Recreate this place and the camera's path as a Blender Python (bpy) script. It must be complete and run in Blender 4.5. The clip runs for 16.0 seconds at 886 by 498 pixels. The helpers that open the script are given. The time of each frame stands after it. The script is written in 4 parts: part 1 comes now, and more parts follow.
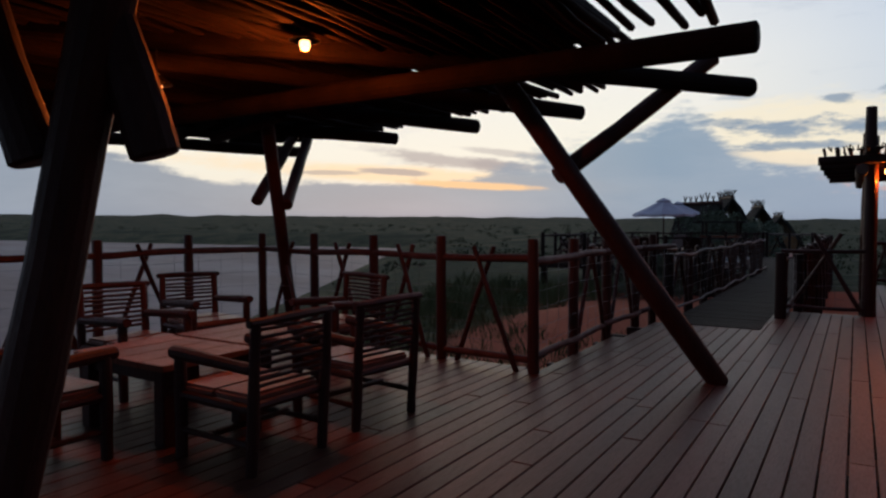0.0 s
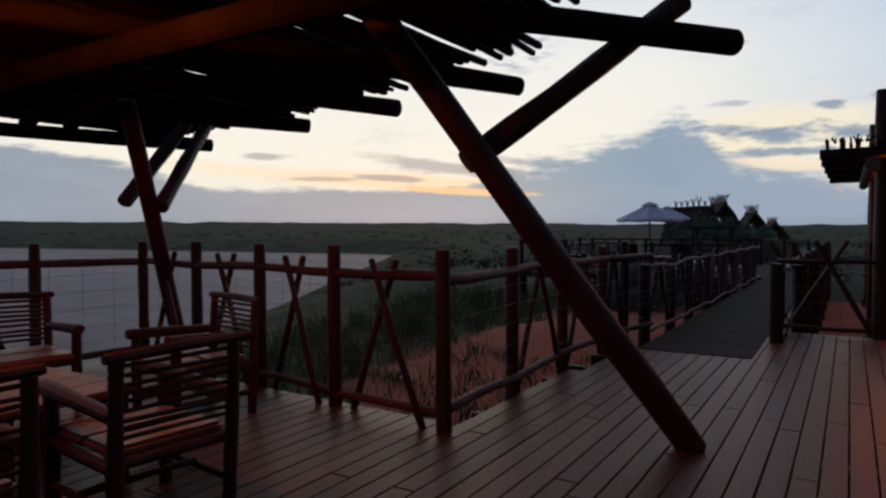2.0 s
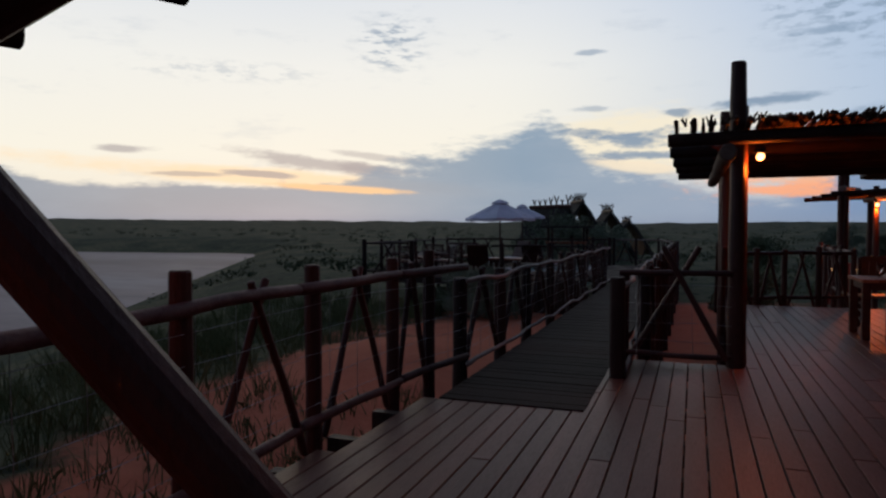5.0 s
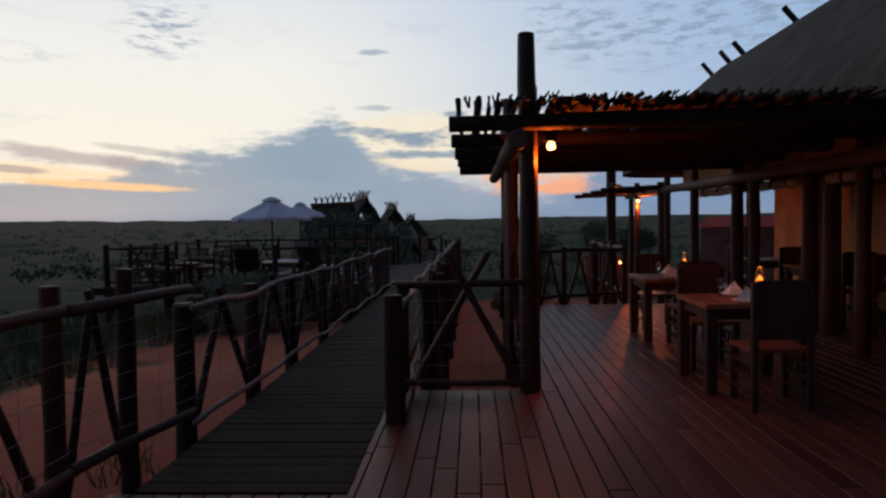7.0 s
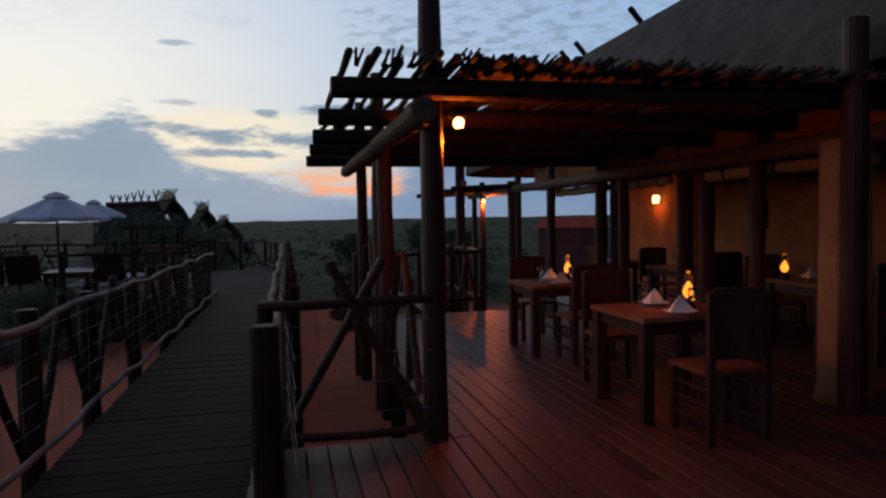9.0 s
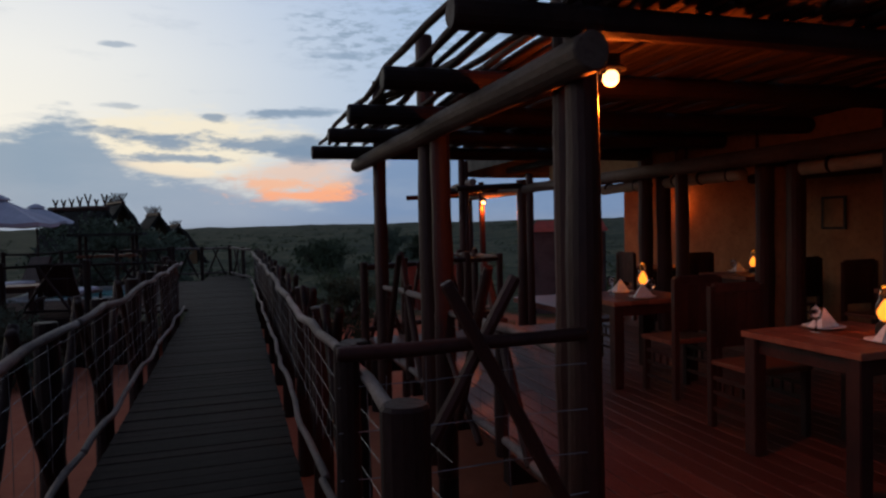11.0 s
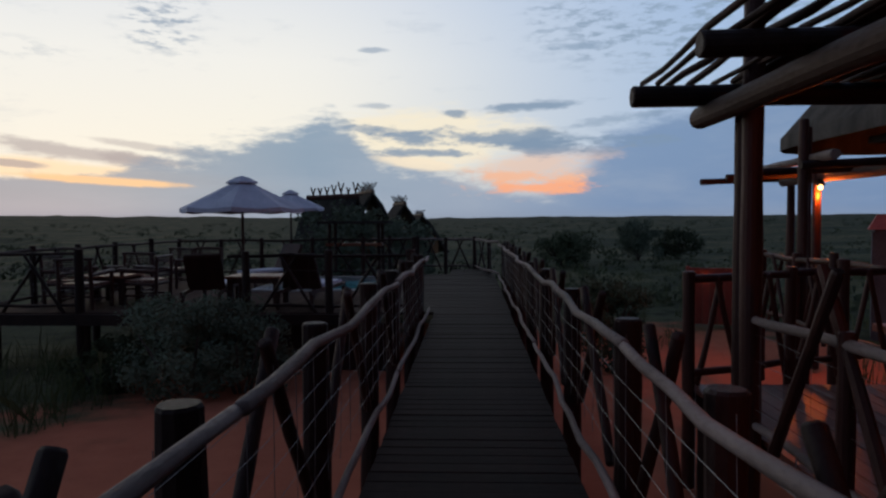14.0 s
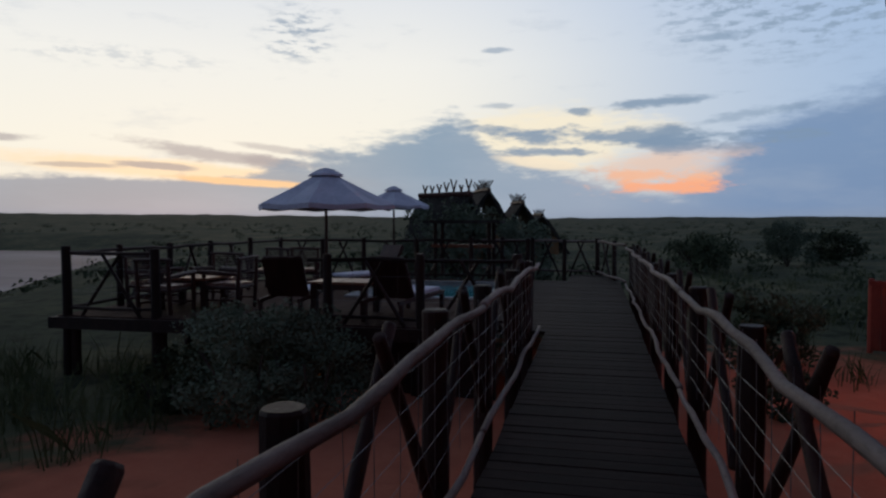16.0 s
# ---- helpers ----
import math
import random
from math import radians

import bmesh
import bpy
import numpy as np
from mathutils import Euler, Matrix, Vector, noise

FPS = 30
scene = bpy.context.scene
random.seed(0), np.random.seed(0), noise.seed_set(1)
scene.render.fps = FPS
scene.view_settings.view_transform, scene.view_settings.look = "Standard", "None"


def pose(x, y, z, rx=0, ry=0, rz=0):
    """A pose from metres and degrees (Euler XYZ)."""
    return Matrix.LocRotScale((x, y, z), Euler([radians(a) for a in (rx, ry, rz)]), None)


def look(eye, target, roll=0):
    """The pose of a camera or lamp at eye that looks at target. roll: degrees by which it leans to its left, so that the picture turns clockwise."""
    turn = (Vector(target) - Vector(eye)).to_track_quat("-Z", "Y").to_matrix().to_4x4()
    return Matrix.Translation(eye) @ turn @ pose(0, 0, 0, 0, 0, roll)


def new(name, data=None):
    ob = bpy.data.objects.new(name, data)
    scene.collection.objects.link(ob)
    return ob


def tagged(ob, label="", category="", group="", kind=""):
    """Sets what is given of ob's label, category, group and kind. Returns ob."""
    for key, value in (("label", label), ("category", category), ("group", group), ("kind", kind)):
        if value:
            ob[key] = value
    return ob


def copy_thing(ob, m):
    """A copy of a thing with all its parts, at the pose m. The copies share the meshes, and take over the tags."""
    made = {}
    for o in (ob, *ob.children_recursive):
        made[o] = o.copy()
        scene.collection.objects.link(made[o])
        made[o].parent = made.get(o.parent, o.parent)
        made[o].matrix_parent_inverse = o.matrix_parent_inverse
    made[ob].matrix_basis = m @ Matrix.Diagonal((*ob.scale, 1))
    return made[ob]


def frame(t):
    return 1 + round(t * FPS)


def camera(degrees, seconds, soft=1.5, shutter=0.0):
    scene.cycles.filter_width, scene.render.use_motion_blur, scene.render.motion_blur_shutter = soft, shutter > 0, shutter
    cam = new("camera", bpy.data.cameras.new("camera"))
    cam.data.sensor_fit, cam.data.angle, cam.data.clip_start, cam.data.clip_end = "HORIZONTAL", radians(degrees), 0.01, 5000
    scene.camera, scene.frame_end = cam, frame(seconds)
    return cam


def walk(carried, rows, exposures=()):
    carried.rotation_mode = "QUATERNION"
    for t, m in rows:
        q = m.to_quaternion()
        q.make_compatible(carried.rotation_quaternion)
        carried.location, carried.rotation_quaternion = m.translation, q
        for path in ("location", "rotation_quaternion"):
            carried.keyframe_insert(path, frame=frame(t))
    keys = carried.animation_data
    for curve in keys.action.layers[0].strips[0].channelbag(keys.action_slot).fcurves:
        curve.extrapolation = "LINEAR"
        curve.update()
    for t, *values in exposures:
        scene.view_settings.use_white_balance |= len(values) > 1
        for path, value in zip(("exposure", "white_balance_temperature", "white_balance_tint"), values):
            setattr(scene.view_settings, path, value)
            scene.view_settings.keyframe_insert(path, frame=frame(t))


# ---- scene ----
cam = camera(67.8, 16.0, soft=2.4)
PATH = [
    (0, (1.661, -9.479, 1.4), (0.599, -7.785, 1.324), -0.1),
    (0.5, (1.606, -9.086, 1.407), (0.55, -7.389, 1.331), -0.1),
    (1, (1.575, -8.594, 1.394), (0.515, -6.899, 1.327), -0.0),
    (1.5, (1.53, -8.133, 1.388), (0.47, -6.438, 1.328), 0.0),
    (2, (1.491, -7.683, 1.393), (0.441, -5.982, 1.336), -0.2),
    (2.5, (1.456, -7.29, 1.408), (0.428, -5.575, 1.352), -0.2),
    (3, (1.425, -6.84, 1.411), (0.429, -5.107, 1.353), -0.2),
    (3.5, (1.445, -6.433, 1.422), (0.48, -4.682, 1.359), -0.1),
    (4, (1.436, -5.985, 1.443), (0.527, -4.205, 1.371), 0.0),
    (4.2, (1.43, -5.819, 1.434), (0.549, -4.025, 1.366), -0.1),
    (6.3, (1.397, -4.115, 1.487), (1.075, -2.142, 1.414), -0.6),
    (6.5, (1.399, -3.97, 1.487), (1.139, -1.989, 1.415), -0.9),
    (7, (1.336, -3.549, 1.502), (1.245, -1.553, 1.423), -1.0),
    (7.5, (1.227, -3.204, 1.509), (1.288, -1.207, 1.425), -1.1),
    (8, (1.115, -2.801, 1.504), (1.331, -0.815, 1.419), -1.0),
    (8.5, (1.004, -2.454, 1.502), (1.351, -0.486, 1.416), -1.0),
    (8.7, (0.947, -2.319, 1.494), (1.343, -0.36, 1.409), -1.0),
    (10.8, (0.326, -0.638, 1.465), (0.945, 1.263, 1.395), -1.4),
    (11, (0.283, -0.458, 1.476), (0.882, 1.448, 1.406), -1.4),
    (11.5, (0.199, -0.053, 1.471), (0.728, 1.875, 1.406), -1.2),
    (12, (0.142, 0.428, 1.488), (0.564, 2.382, 1.419), -0.9),
    (12.5, (0.101, 0.873, 1.486), (0.399, 2.849, 1.418), -0.4),
    (13, (0.028, 1.317, 1.481), (0.193, 3.309, 1.407), -0.5),
    (13.5, (0.001, 1.822, 1.469), (0.042, 3.82, 1.396), -0.4),
    (14, (-0.005, 2.365, 1.467), (-0.091, 4.361, 1.384), -0.4),
    (14.5, (-0.016, 2.83, 1.478), (-0.212, 4.819, 1.39), -0.2),
    (15, (-0.03, 3.296, 1.495), (-0.322, 5.272, 1.402), -0.4),
    (15.5, (-0.006, 3.74, 1.481), (-0.382, 5.702, 1.393), -0.2),
    (16, (0.015, 4.216, 1.456), (-0.433, 6.163, 1.374), -0.1),
]
walk(cam, [(t, look(eye, target, roll)) for t, eye, target, roll in PATH])
# ---------------- world: sky after sunset ----------------
w = bpy.data.worlds.new("world")
scene.world = w
w.use_nodes = True
NT = w.node_tree
for n in list(NT.nodes):
    NT.nodes.remove(n)


def nd(tree, kind, **props):
    n = tree.nodes.new(kind)
    for k, v in props.items():
        if k == "op":
            n.operation = v
        elif k == "blend":
            n.data_type, n.blend_type, n.clamp_factor = "RGBA", v, True
        elif k == "clamp":
            n.use_clamp = v
    return n


def plug(tree, socket, v):
    if isinstance(v, (int, float)):
        socket.default_value = v
    elif isinstance(v, tuple):
        socket.default_value = v if len(v) == 4 or socket.type == "VECTOR" else (*v, 1)
    else:
        tree.links.new(v, socket)


def mth(tree, op, a, b=0.0, c=None, clamp=False):
    n = nd(tree, "ShaderNodeMath", op=op, clamp=clamp)
    plug(tree, n.inputs[0], a)
    plug(tree, n.inputs[1], b)
    if c is not None:
        plug(tree, n.inputs[2], c)
    return n.outputs[0]


def mixc(tree, fac, a, b, blend="MIX"):
    n = nd(tree, "ShaderNodeMix", blend=blend)
    plug(tree, n.inputs[0], fac)
    plug(tree, n.inputs[6], a)
    plug(tree, n.inputs[7], b)
    return n.outputs[2]


def step(tree, v, lo, hi):
    n = tree.nodes.new("ShaderNodeMapRange")
    n.interpolation_type = "SMOOTHSTEP"
    plug(tree, n.inputs[0], v)
    n.inputs[1].default_value, n.inputs[2].default_value = lo, hi
    return n.outputs[0]


def noise_tex(tree, vec, scale, detail=5.0, rough=0.55):
    n = tree.nodes.new("ShaderNodeTexNoise")
    if vec is not None:
        tree.links.new(vec, n.inputs["Vector"])
    n.inputs["Scale"].default_value, n.inputs["Detail"].default_value, n.inputs["Roughness"].default_value = scale, detail, rough
    return n.outputs["Fac"]


tc = NT.nodes.new("ShaderNodeTexCoord")
sp = NT.nodes.new("ShaderNodeSeparateXYZ")
NT.links.new(tc.outputs["Generated"], sp.inputs[0])
X, Y, Z = sp.outputs
DEG = 57.29578
az = mth(NT, "MULTIPLY", mth(NT, "ARCTAN2", X, Y), DEG)      # degrees right of the walkway
el = mth(NT, "MULTIPLY", mth(NT, "ARCSINE", Z), DEG)
cv = NT.nodes.new("ShaderNodeCombineXYZ")
plug(NT, cv.inputs[0], mth(NT, "MULTIPLY", az, 0.045))
plug(NT, cv.inputs[1], mth(NT, "MULTIPLY", el, 0.16))
CV = cv.outputs[0]
n1 = noise_tex(NT, CV, 1.6, 9, 0.62)
n2 = noise_tex(NT, CV, 6.0, 9, 0.68)
wob1 = mth(NT, "SUBTRACT", n1, 0.5)
wob2 = mth(NT, "SUBTRACT", n2, 0.5)
wob = mth(NT, "ADD", mth(NT, "MULTIPLY", wob1, 0.9), wob2)


def cloud(a0, e0, ra, re, rag=1.6, soft=0.5, slope=0.0):
    """An uneven cloud: centre and half-widths in degrees, slope in degrees of rise per degree."""
    da = mth(NT, "SUBTRACT", az, a0)
    de = mth(NT, "SUBTRACT", mth(NT, "SUBTRACT", el, e0), mth(NT, "MULTIPLY", da, slope))
    dx, dy = mth(NT, "DIVIDE", da, ra), mth(NT, "DIVIDE", de, re)
    d = mth(NT, "SQRT", mth(NT, "ADD", mth(NT, "MULTIPLY", dx, dx), mth(NT, "MULTIPLY", dy, dy)))
    d = mth(NT, "ADD", d, mth(NT, "MULTIPLY", wob, rag))
    return step(NT, d, 1.0 + soft * 0.5, 1.0 - soft * 0.5)


def along(points, lo=-110.0, hi=90.0):
    """A value that changes with the compass direction, through (degrees, colour or value) points."""
    r = nd(NT, "ShaderNodeValToRGB")
    plug(NT, r.inputs[0], mth(NT, "DIVIDE", mth(NT, "SUBTRACT", az, lo), hi - lo, clamp=True))
    els = r.color_ramp.elements
    for k, (a, v) in enumerate(points):
        e = els[k] if k < 2 else els.new((a - lo) / (hi - lo))
        e.position = (a - lo) / (hi - lo)
        e.color = (*v, 1) if isinstance(v, tuple) else (v, v, v, 1)
    return r.outputs[0]


# clear sky: bright over the set sun, bluer to the right and overhead, dark behind
dxs = mth(NT, "DIVIDE", mth(NT, "ADD", az, 38.0), 46.0)
glow = mth(NT, "EXPONENT", mth(NT, "MULTIPLY", mth(NT, "MULTIPLY", dxs, dxs), -1.0))
elr = nd(NT, "ShaderNodeValToRGB")
plug(NT, elr.inputs[0], mth(NT, "DIVIDE", el, 90.0, clamp=True))
cr = elr.color_ramp
cr.elements[0].position, cr.elements[0].color = 0.0, (0.30, 0.38, 0.52, 1)
cr.elements[1].position, cr.elements[1].color = 1.0, (0.055, 0.085, 0.165, 1)
for p, c in ((0.07, (0.38, 0.53, 0.75, 1)), (0.2, (0.35, 0.51, 0.77, 1)), (0.45, (0.115, 0.17, 0.31, 1))):
    e = cr.elements.new(p)
    e.color = c
blue = elr.outputs[0]
elg = nd(NT, "ShaderNodeValToRGB")
plug(NT, elg.inputs[0], mth(NT, "DIVIDE", el, 60.0, clamp=True))
cr = elg.color_ramp
cr.elements[0].position, cr.elements[0].color = 0.0, (0.95, 0.86, 0.70, 1)
cr.elements[1].position, cr.elements[1].color = 1.0, (0.13, 0.18, 0.30, 1)
for p, c in ((0.1, (1.02, 0.97, 0.84, 1)), (0.22, (0.96, 0.95, 0.90, 1)), (0.42, (0.66, 0.74, 0.88, 1))):
    e = cr.elements.new(p)
    e.color = c
sky = mixc(NT, step(NT, glow, 0.05, 0.85), blue, elg.outputs[0])
back = step(NT, mth(NT, "ABSOLUTE", mth(NT, "ADD", az, 30.0)), 80.0, 150.0)
sky = mixc(NT, back, sky, (0.07, 0.10, 0.18))
# high thin streaks and mottled cirrus
thin = step(NT, noise_tex(NT, CV, 2.6, 9, 0.66), 0.54, 0.70)
sky = mixc(NT, mth(NT, "MULTIPLY", thin, 0.16), sky, (0.30, 0.39, 0.53))
mottle = step(NT, noise_tex(NT, CV, 11.0, 8, 0.66), 0.46, 0.62)
for a0, e0, ra, re, f in ((17.0, 15.5, 9.0, 3.0, 0.75), (30.0, 17.0, 9.0, 4.0, 0.6), (8.5, 16.8, 3.0, 1.2, 0.5), (-25.0, 15.2, 2.9, 2.1, 0.75), (-39.0, 12.6, 6.0, 0.8, 0.3)):
    m = mth(NT, "MULTIPLY", cloud(a0, e0, ra, re, 1.6, 1.1), mth(NT, "MULTIPLY", mottle, f))
    sky = mixc(NT, m, sky, (0.25, 0.345, 0.47))
# sunlit gap beside the anvil
sky = mixc(NT, mth(NT, "MULTIPLY", cloud(-3.6, 7.0, 8.2, 2.3, 1.5, 0.9), 0.9), sky, (1.0, 0.90, 0.70))
# glowing strip on top of the low bank
strip = mth(NT, "MULTIPLY", cloud(-33.0, 4.0, 17.0, 0.75, 1.3, 0.9, -0.06), 0.75)
sky = mixc(NT, strip, sky, (1.10, 0.82, 0.50))
for a0, e0, ra, re, f, sl in ((-31.0, 5.4, 7.0, 0.6, 0.7, -0.13), (-27.0, 6.1, 5.0, 0.32, 0.5, -0.12), (-36.5, 4.5, 2.6, 0.22, 0.75, -0.05), (-46.5, 6.2, 1.9, 0.3, 0.7, 0.0), (-42.0, 4.4, 3.0, 0.2, 0.6, 0.0), (-26.0, 4.9, 4.0, 0.4, 0.6, -0.1)):
    sky = mixc(NT, mth(NT, "MULTIPLY", cloud(a0, e0, ra, re, 2.2, 0.9, sl), f), sky, (0.43, 0.39, 0.40))
# one long bank of cloud over the horizon, with an anvil in the middle and its rise to the north-east
top = along([(-110.0, 0.40), (-75.0, 0.34), (-66.0, 0.33), (-57.0, 0.26), (-52.0, 0.185), (-41.0, 0.18), (-33.0, 0.175), (-29.0, 0.20), (-26.0, 0.275), (-20.0, 0.335), (-15.5, 0.39),
             (-12.2, 0.47), (-10.8, 0.43), (-8.5, 0.30), (-4.0, 0.235), (1.0, 0.19), (6.0, 0.13), (9.0, 0.22), (11.5, 0.37), (16.0, 0.46), (22.0, 0.54), (40.0, 0.68), (80.0, 0.6)])
ragged = along([(-60.0, 2.0), (-33.0, 1.8), (-24.0, 6.5), (10.0, 5.5)])
fade = along([(-70.0, 0.5), (-32.0, 0.4), (-22.0, 1.7), (-9.0, 1.2), (10.0, 2.0)])
over = mth(NT, "SUBTRACT", mth(NT, "MULTIPLY", top, 20.0), mth(NT, "ADD", el, mth(NT, "MULTIPLY", wob, ragged)))
inside = step(NT, mth(NT, "DIVIDE", over, fade), -0.5, 1.0)
bank = along([(-70.0, (0.255, 0.325, 0.43)), (-45.0, (0.35, 0.38, 0.43)), (-28.0, (0.33, 0.40, 0.475)), (-14.0, (0.225, 0.34, 0.475)), (0.0, (0.30, 0.385, 0.52)), (12.0, (0.18, 0.29, 0.485)), (40.0, (0.16, 0.255, 0.44))])
bank = mixc(NT, mth(NT, "MULTIPLY", step(NT, n1, 0.40, 0.66), 0.35), bank, mixc(NT, 0.5, bank, (0.50, 0.55, 0.62)))
sky = mixc(NT, mth(NT, "MULTIPLY", inside, along([(-60.0, 0.95), (-30.0, 0.9), (-14.0, 0.92), (30.0, 0.86)])), sky, bank)
# cream fringe and orange cloud low to the right of the anvil
sky = mixc(NT, mth(NT, "MULTIPLY", cloud(-4.5, 5.1, 3.2, 0.5, 2.4, 0.8, -0.1), 0.9), sky, (1.0, 0.86, 0.66))
sky = mixc(NT, mth(NT, "MULTIPLY", cloud(5.4, 4.6, 4.6, 1.5, 3.0, 1.2, 0.08), 0.8), sky, (0.86, 0.62, 0.50))
sky = mixc(NT, mth(NT, "MULTIPLY", cloud(5.8, 2.9, 3.8, 0.5, 4.0, 1.1), 0.95), sky, (1.05, 0.46, 0.26))
sky = mixc(NT, mth(NT, "MULTIPLY", cloud(4.4, 3.8, 3.4, 0.5, 4.5, 1.1), 0.75), sky, (1.0, 0.52, 0.32))
# yellow glow streak under the bank's right end
sky = mixc(NT, mth(NT, "MULTIPLY", cloud(-29.0, 3.3, 5.5, 0.28, 1.6, 0.8, -0.05), 0.85), sky, (1.15, 0.72, 0.36))
# dark blue streaks
for a0, e0, ra, re, f, sl in ((1.5, 7.0, 8.5, 0.62, 0.9, -0.04), (6.0, 6.2, 3.6, 0.6, 0.8, -0.03), (-4.2, 5.9, 3.2, 0.28, 0.85, -0.02), (-9.0, 7.9, 2.2, 0.25, 0.6, -0.05), (4.4, 9.7, 3.6, 0.34, 0.85, 0.03), (-1.6, 9.3, 0.9, 0.24, 0.8, -0.1),
                             (-8.2, 9.9, 1.6, 0.22, 0.5, 0.0), (-8.2, 14.4, 1.0, 0.2, 0.6, 0.0), (12.5, 8.4, 3.5, 0.35, 0.5, 0.12), (9.0, 14.4, 1.6, 0.25, 0.6, 0.0)):
    sky = mixc(NT, mth(NT, "MULTIPLY", cloud(a0, e0, ra, re, 4.2, 1.1, sl), f), sky, (0.22, 0.32, 0.455))
sky = mixc(NT, mth(NT, "MULTIPLY", step(NT, el, 1.4, 0.0), 0.5), sky, (0.27, 0.32, 0.42))
nis = NT.nodes.new("ShaderNodeTexSky")
nis.sky_type = "NISHITA"
nis.sun_disc, nis.sun_elevation, nis.sun_rotation = False, radians(0.5), radians(-34)
bg1, bg2 = NT.nodes.new("ShaderNodeBackground"), NT.nodes.new("ShaderNodeBackground")
add, out = NT.nodes.new("ShaderNodeAddShader"), NT.nodes.new("ShaderNodeOutputWorld")
NT.links.new(sky, bg1.inputs[0])
bg1.inputs[1].default_value = 0.92
NT.links.new(nis.outputs[0], bg2.inputs[0])
bg2.inputs[1].default_value = 0.006
NT.links.new(bg1.outputs[0], add.inputs[0])
NT.links.new(bg2.outputs[0], add.inputs[1])
NT.links.new(add.outputs[0], out.inputs[0])

sun = new("sun", bpy.data.lights.new("sun", "SUN"))
sun.data.energy, sun.data.angle, sun.data.color = 0.12, radians(20), (1, 0.75, 0.5)
sun.matrix_world = look((0, 0, 0), (0.55, -0.82, -0.10))


def point(name, at, watts, color=(1, 0.165, 0.016), size=0.04):
    l = new(name, bpy.data.lights.new(name, "POINT"))
    l.data.energy, l.data.color, l.data.shadow_soft_size = watts, color, size
    l.location = at
    return l


# ---------------- materials ----------------
def material(name, c1, c2, rough=0.6, scale=6.0, stretch=(1, 1, 1), bump=0.3, fine=40.0, metal=0.0, vary=0.25, dist=0.01, spec=0.12):
    """Two-scale procedural surface: broad stains, fine grain and relief."""
    m = bpy.data.materials.new(name)
    m.use_nodes = True
    t = m.node_tree
    b = t.nodes["Principled BSDF"]
    co = t.nodes.new("ShaderNodeTexCoord")
    mp = t.nodes.new("ShaderNodeMapping")
    mp.inputs["Scale"].default_value = stretch
    t.links.new(co.outputs["Object"], mp.inputs[0])
    big = noise_tex(t, mp.outputs[0], scale, 4)
    small = noise_tex(t, mp.outputs[0], fine, 6, 0.65)
    col = mixc(t, step(t, big, 0.3, 0.7), c1, c2)
    col = mixc(t, mth(t, "MULTIPLY", step(t, small, 0.45, 0.75), 0.5), col, tuple(v * 0.55 for v in c1))
    oi = t.nodes.new("ShaderNodeObjectInfo")
    hv = t.nodes.new("ShaderNodeHueSaturation")
    plug(t, hv.inputs["Value"], mth(t, "MULTIPLY_ADD", oi.outputs["Random"], 2 * vary, 1 - vary))
    t.links.new(col, hv.inputs["Color"])
    t.links.new(hv.outputs[0], b.inputs["Base Color"])
    plug(t, b.inputs["Roughness"], mth(t, "MULTIPLY_ADD", small, 0.3, rough - 0.15, clamp=True))
    b.inputs["Metallic"].default_value = metal
    b.inputs["Specular IOR Level"].default_value = spec
    bp = t.nodes.new("ShaderNodeBump")
    bp.inputs["Strength"].default_value, bp.inputs["Distance"].default_value = bump, dist
    t.links.new(mth(t, "ADD", mth(t, "MULTIPLY", big, 0.6), small), bp.inputs["Height"])
    t.links.new(bp.outputs[0], b.inputs["Normal"])
    return m


def glowing(name, color, strength):
    m = bpy.data.materials.new(name)
    m.use_nodes = True
    b = m.node_tree.nodes["Principled BSDF"]
    b.inputs["Base Color"].default_value = (*color, 1)
    b.inputs["Emission Color"].default_value = (*color, 1)
    b.inputs["Emission Strength"].default_value = strength
    return m


M_LOG = material("stained_log", (0.026, 0.008, 0.006), (0.052, 0.016, 0.011), 0.55, 3, (1, 1, 0.3), 0.5, 45, spec=0.2)
M_PEELED = material("peeled_log", (0.060, 0.038, 0.029), (0.10, 0.068, 0.053), 0.65, 4, (1, 0.3, 1), 0.5, 45)
M_DARKLOG = material("dark_log", (0.016, 0.008, 0.007), (0.03, 0.014, 0.011), 0.6, 3, (1, 1, 0.4), 0.5, 45)
M_RAIL = material("weathered_pole", (0.10, 0.072, 0.062), (0.18, 0.135, 0.12), 0.65, 5, (1, 0.3, 1), 0.6, 50)
M_RAILRED = material("stained_rail", (0.05, 0.02, 0.018), (0.09, 0.045, 0.038), 0.6, 5, (1, 1, 1), 0.5, 50)
M_LATH = material("lath_stick", (0.03, 0.018, 0.013), (0.065, 0.038, 0.028), 0.8, 4, (1, 0.4, 1), 0.6, 60)
M_DECK = material("deck_board", (0.062, 0.019, 0.013), (0.108, 0.040, 0.029), 0.44, 1.6, (3, 0.35, 1), 0.35, 30, vary=0.25, dist=0.003, spec=0.12)
M_POOLDECK = material("worn_deck_board", (0.034, 0.020, 0.016), (0.06, 0.036, 0.029), 0.8, 1.6, (3, 0.35, 1), 0.4, 30, vary=0.25, dist=0.004, spec=0.02)
M_COPING = material("stone_coping", (0.24, 0.23, 0.22), (0.34, 0.32, 0.30), 0.85, 4, (1, 1, 1), 0.4, 30, spec=0.05)
M_WALK = material("walkway_plank", (0.012, 0.0075, 0.0065), (0.026, 0.0155, 0.013), 0.7, 1.5, (0.5, 3, 1), 0.4, 30, vary=0.16, dist=0.003, spec=0.04)
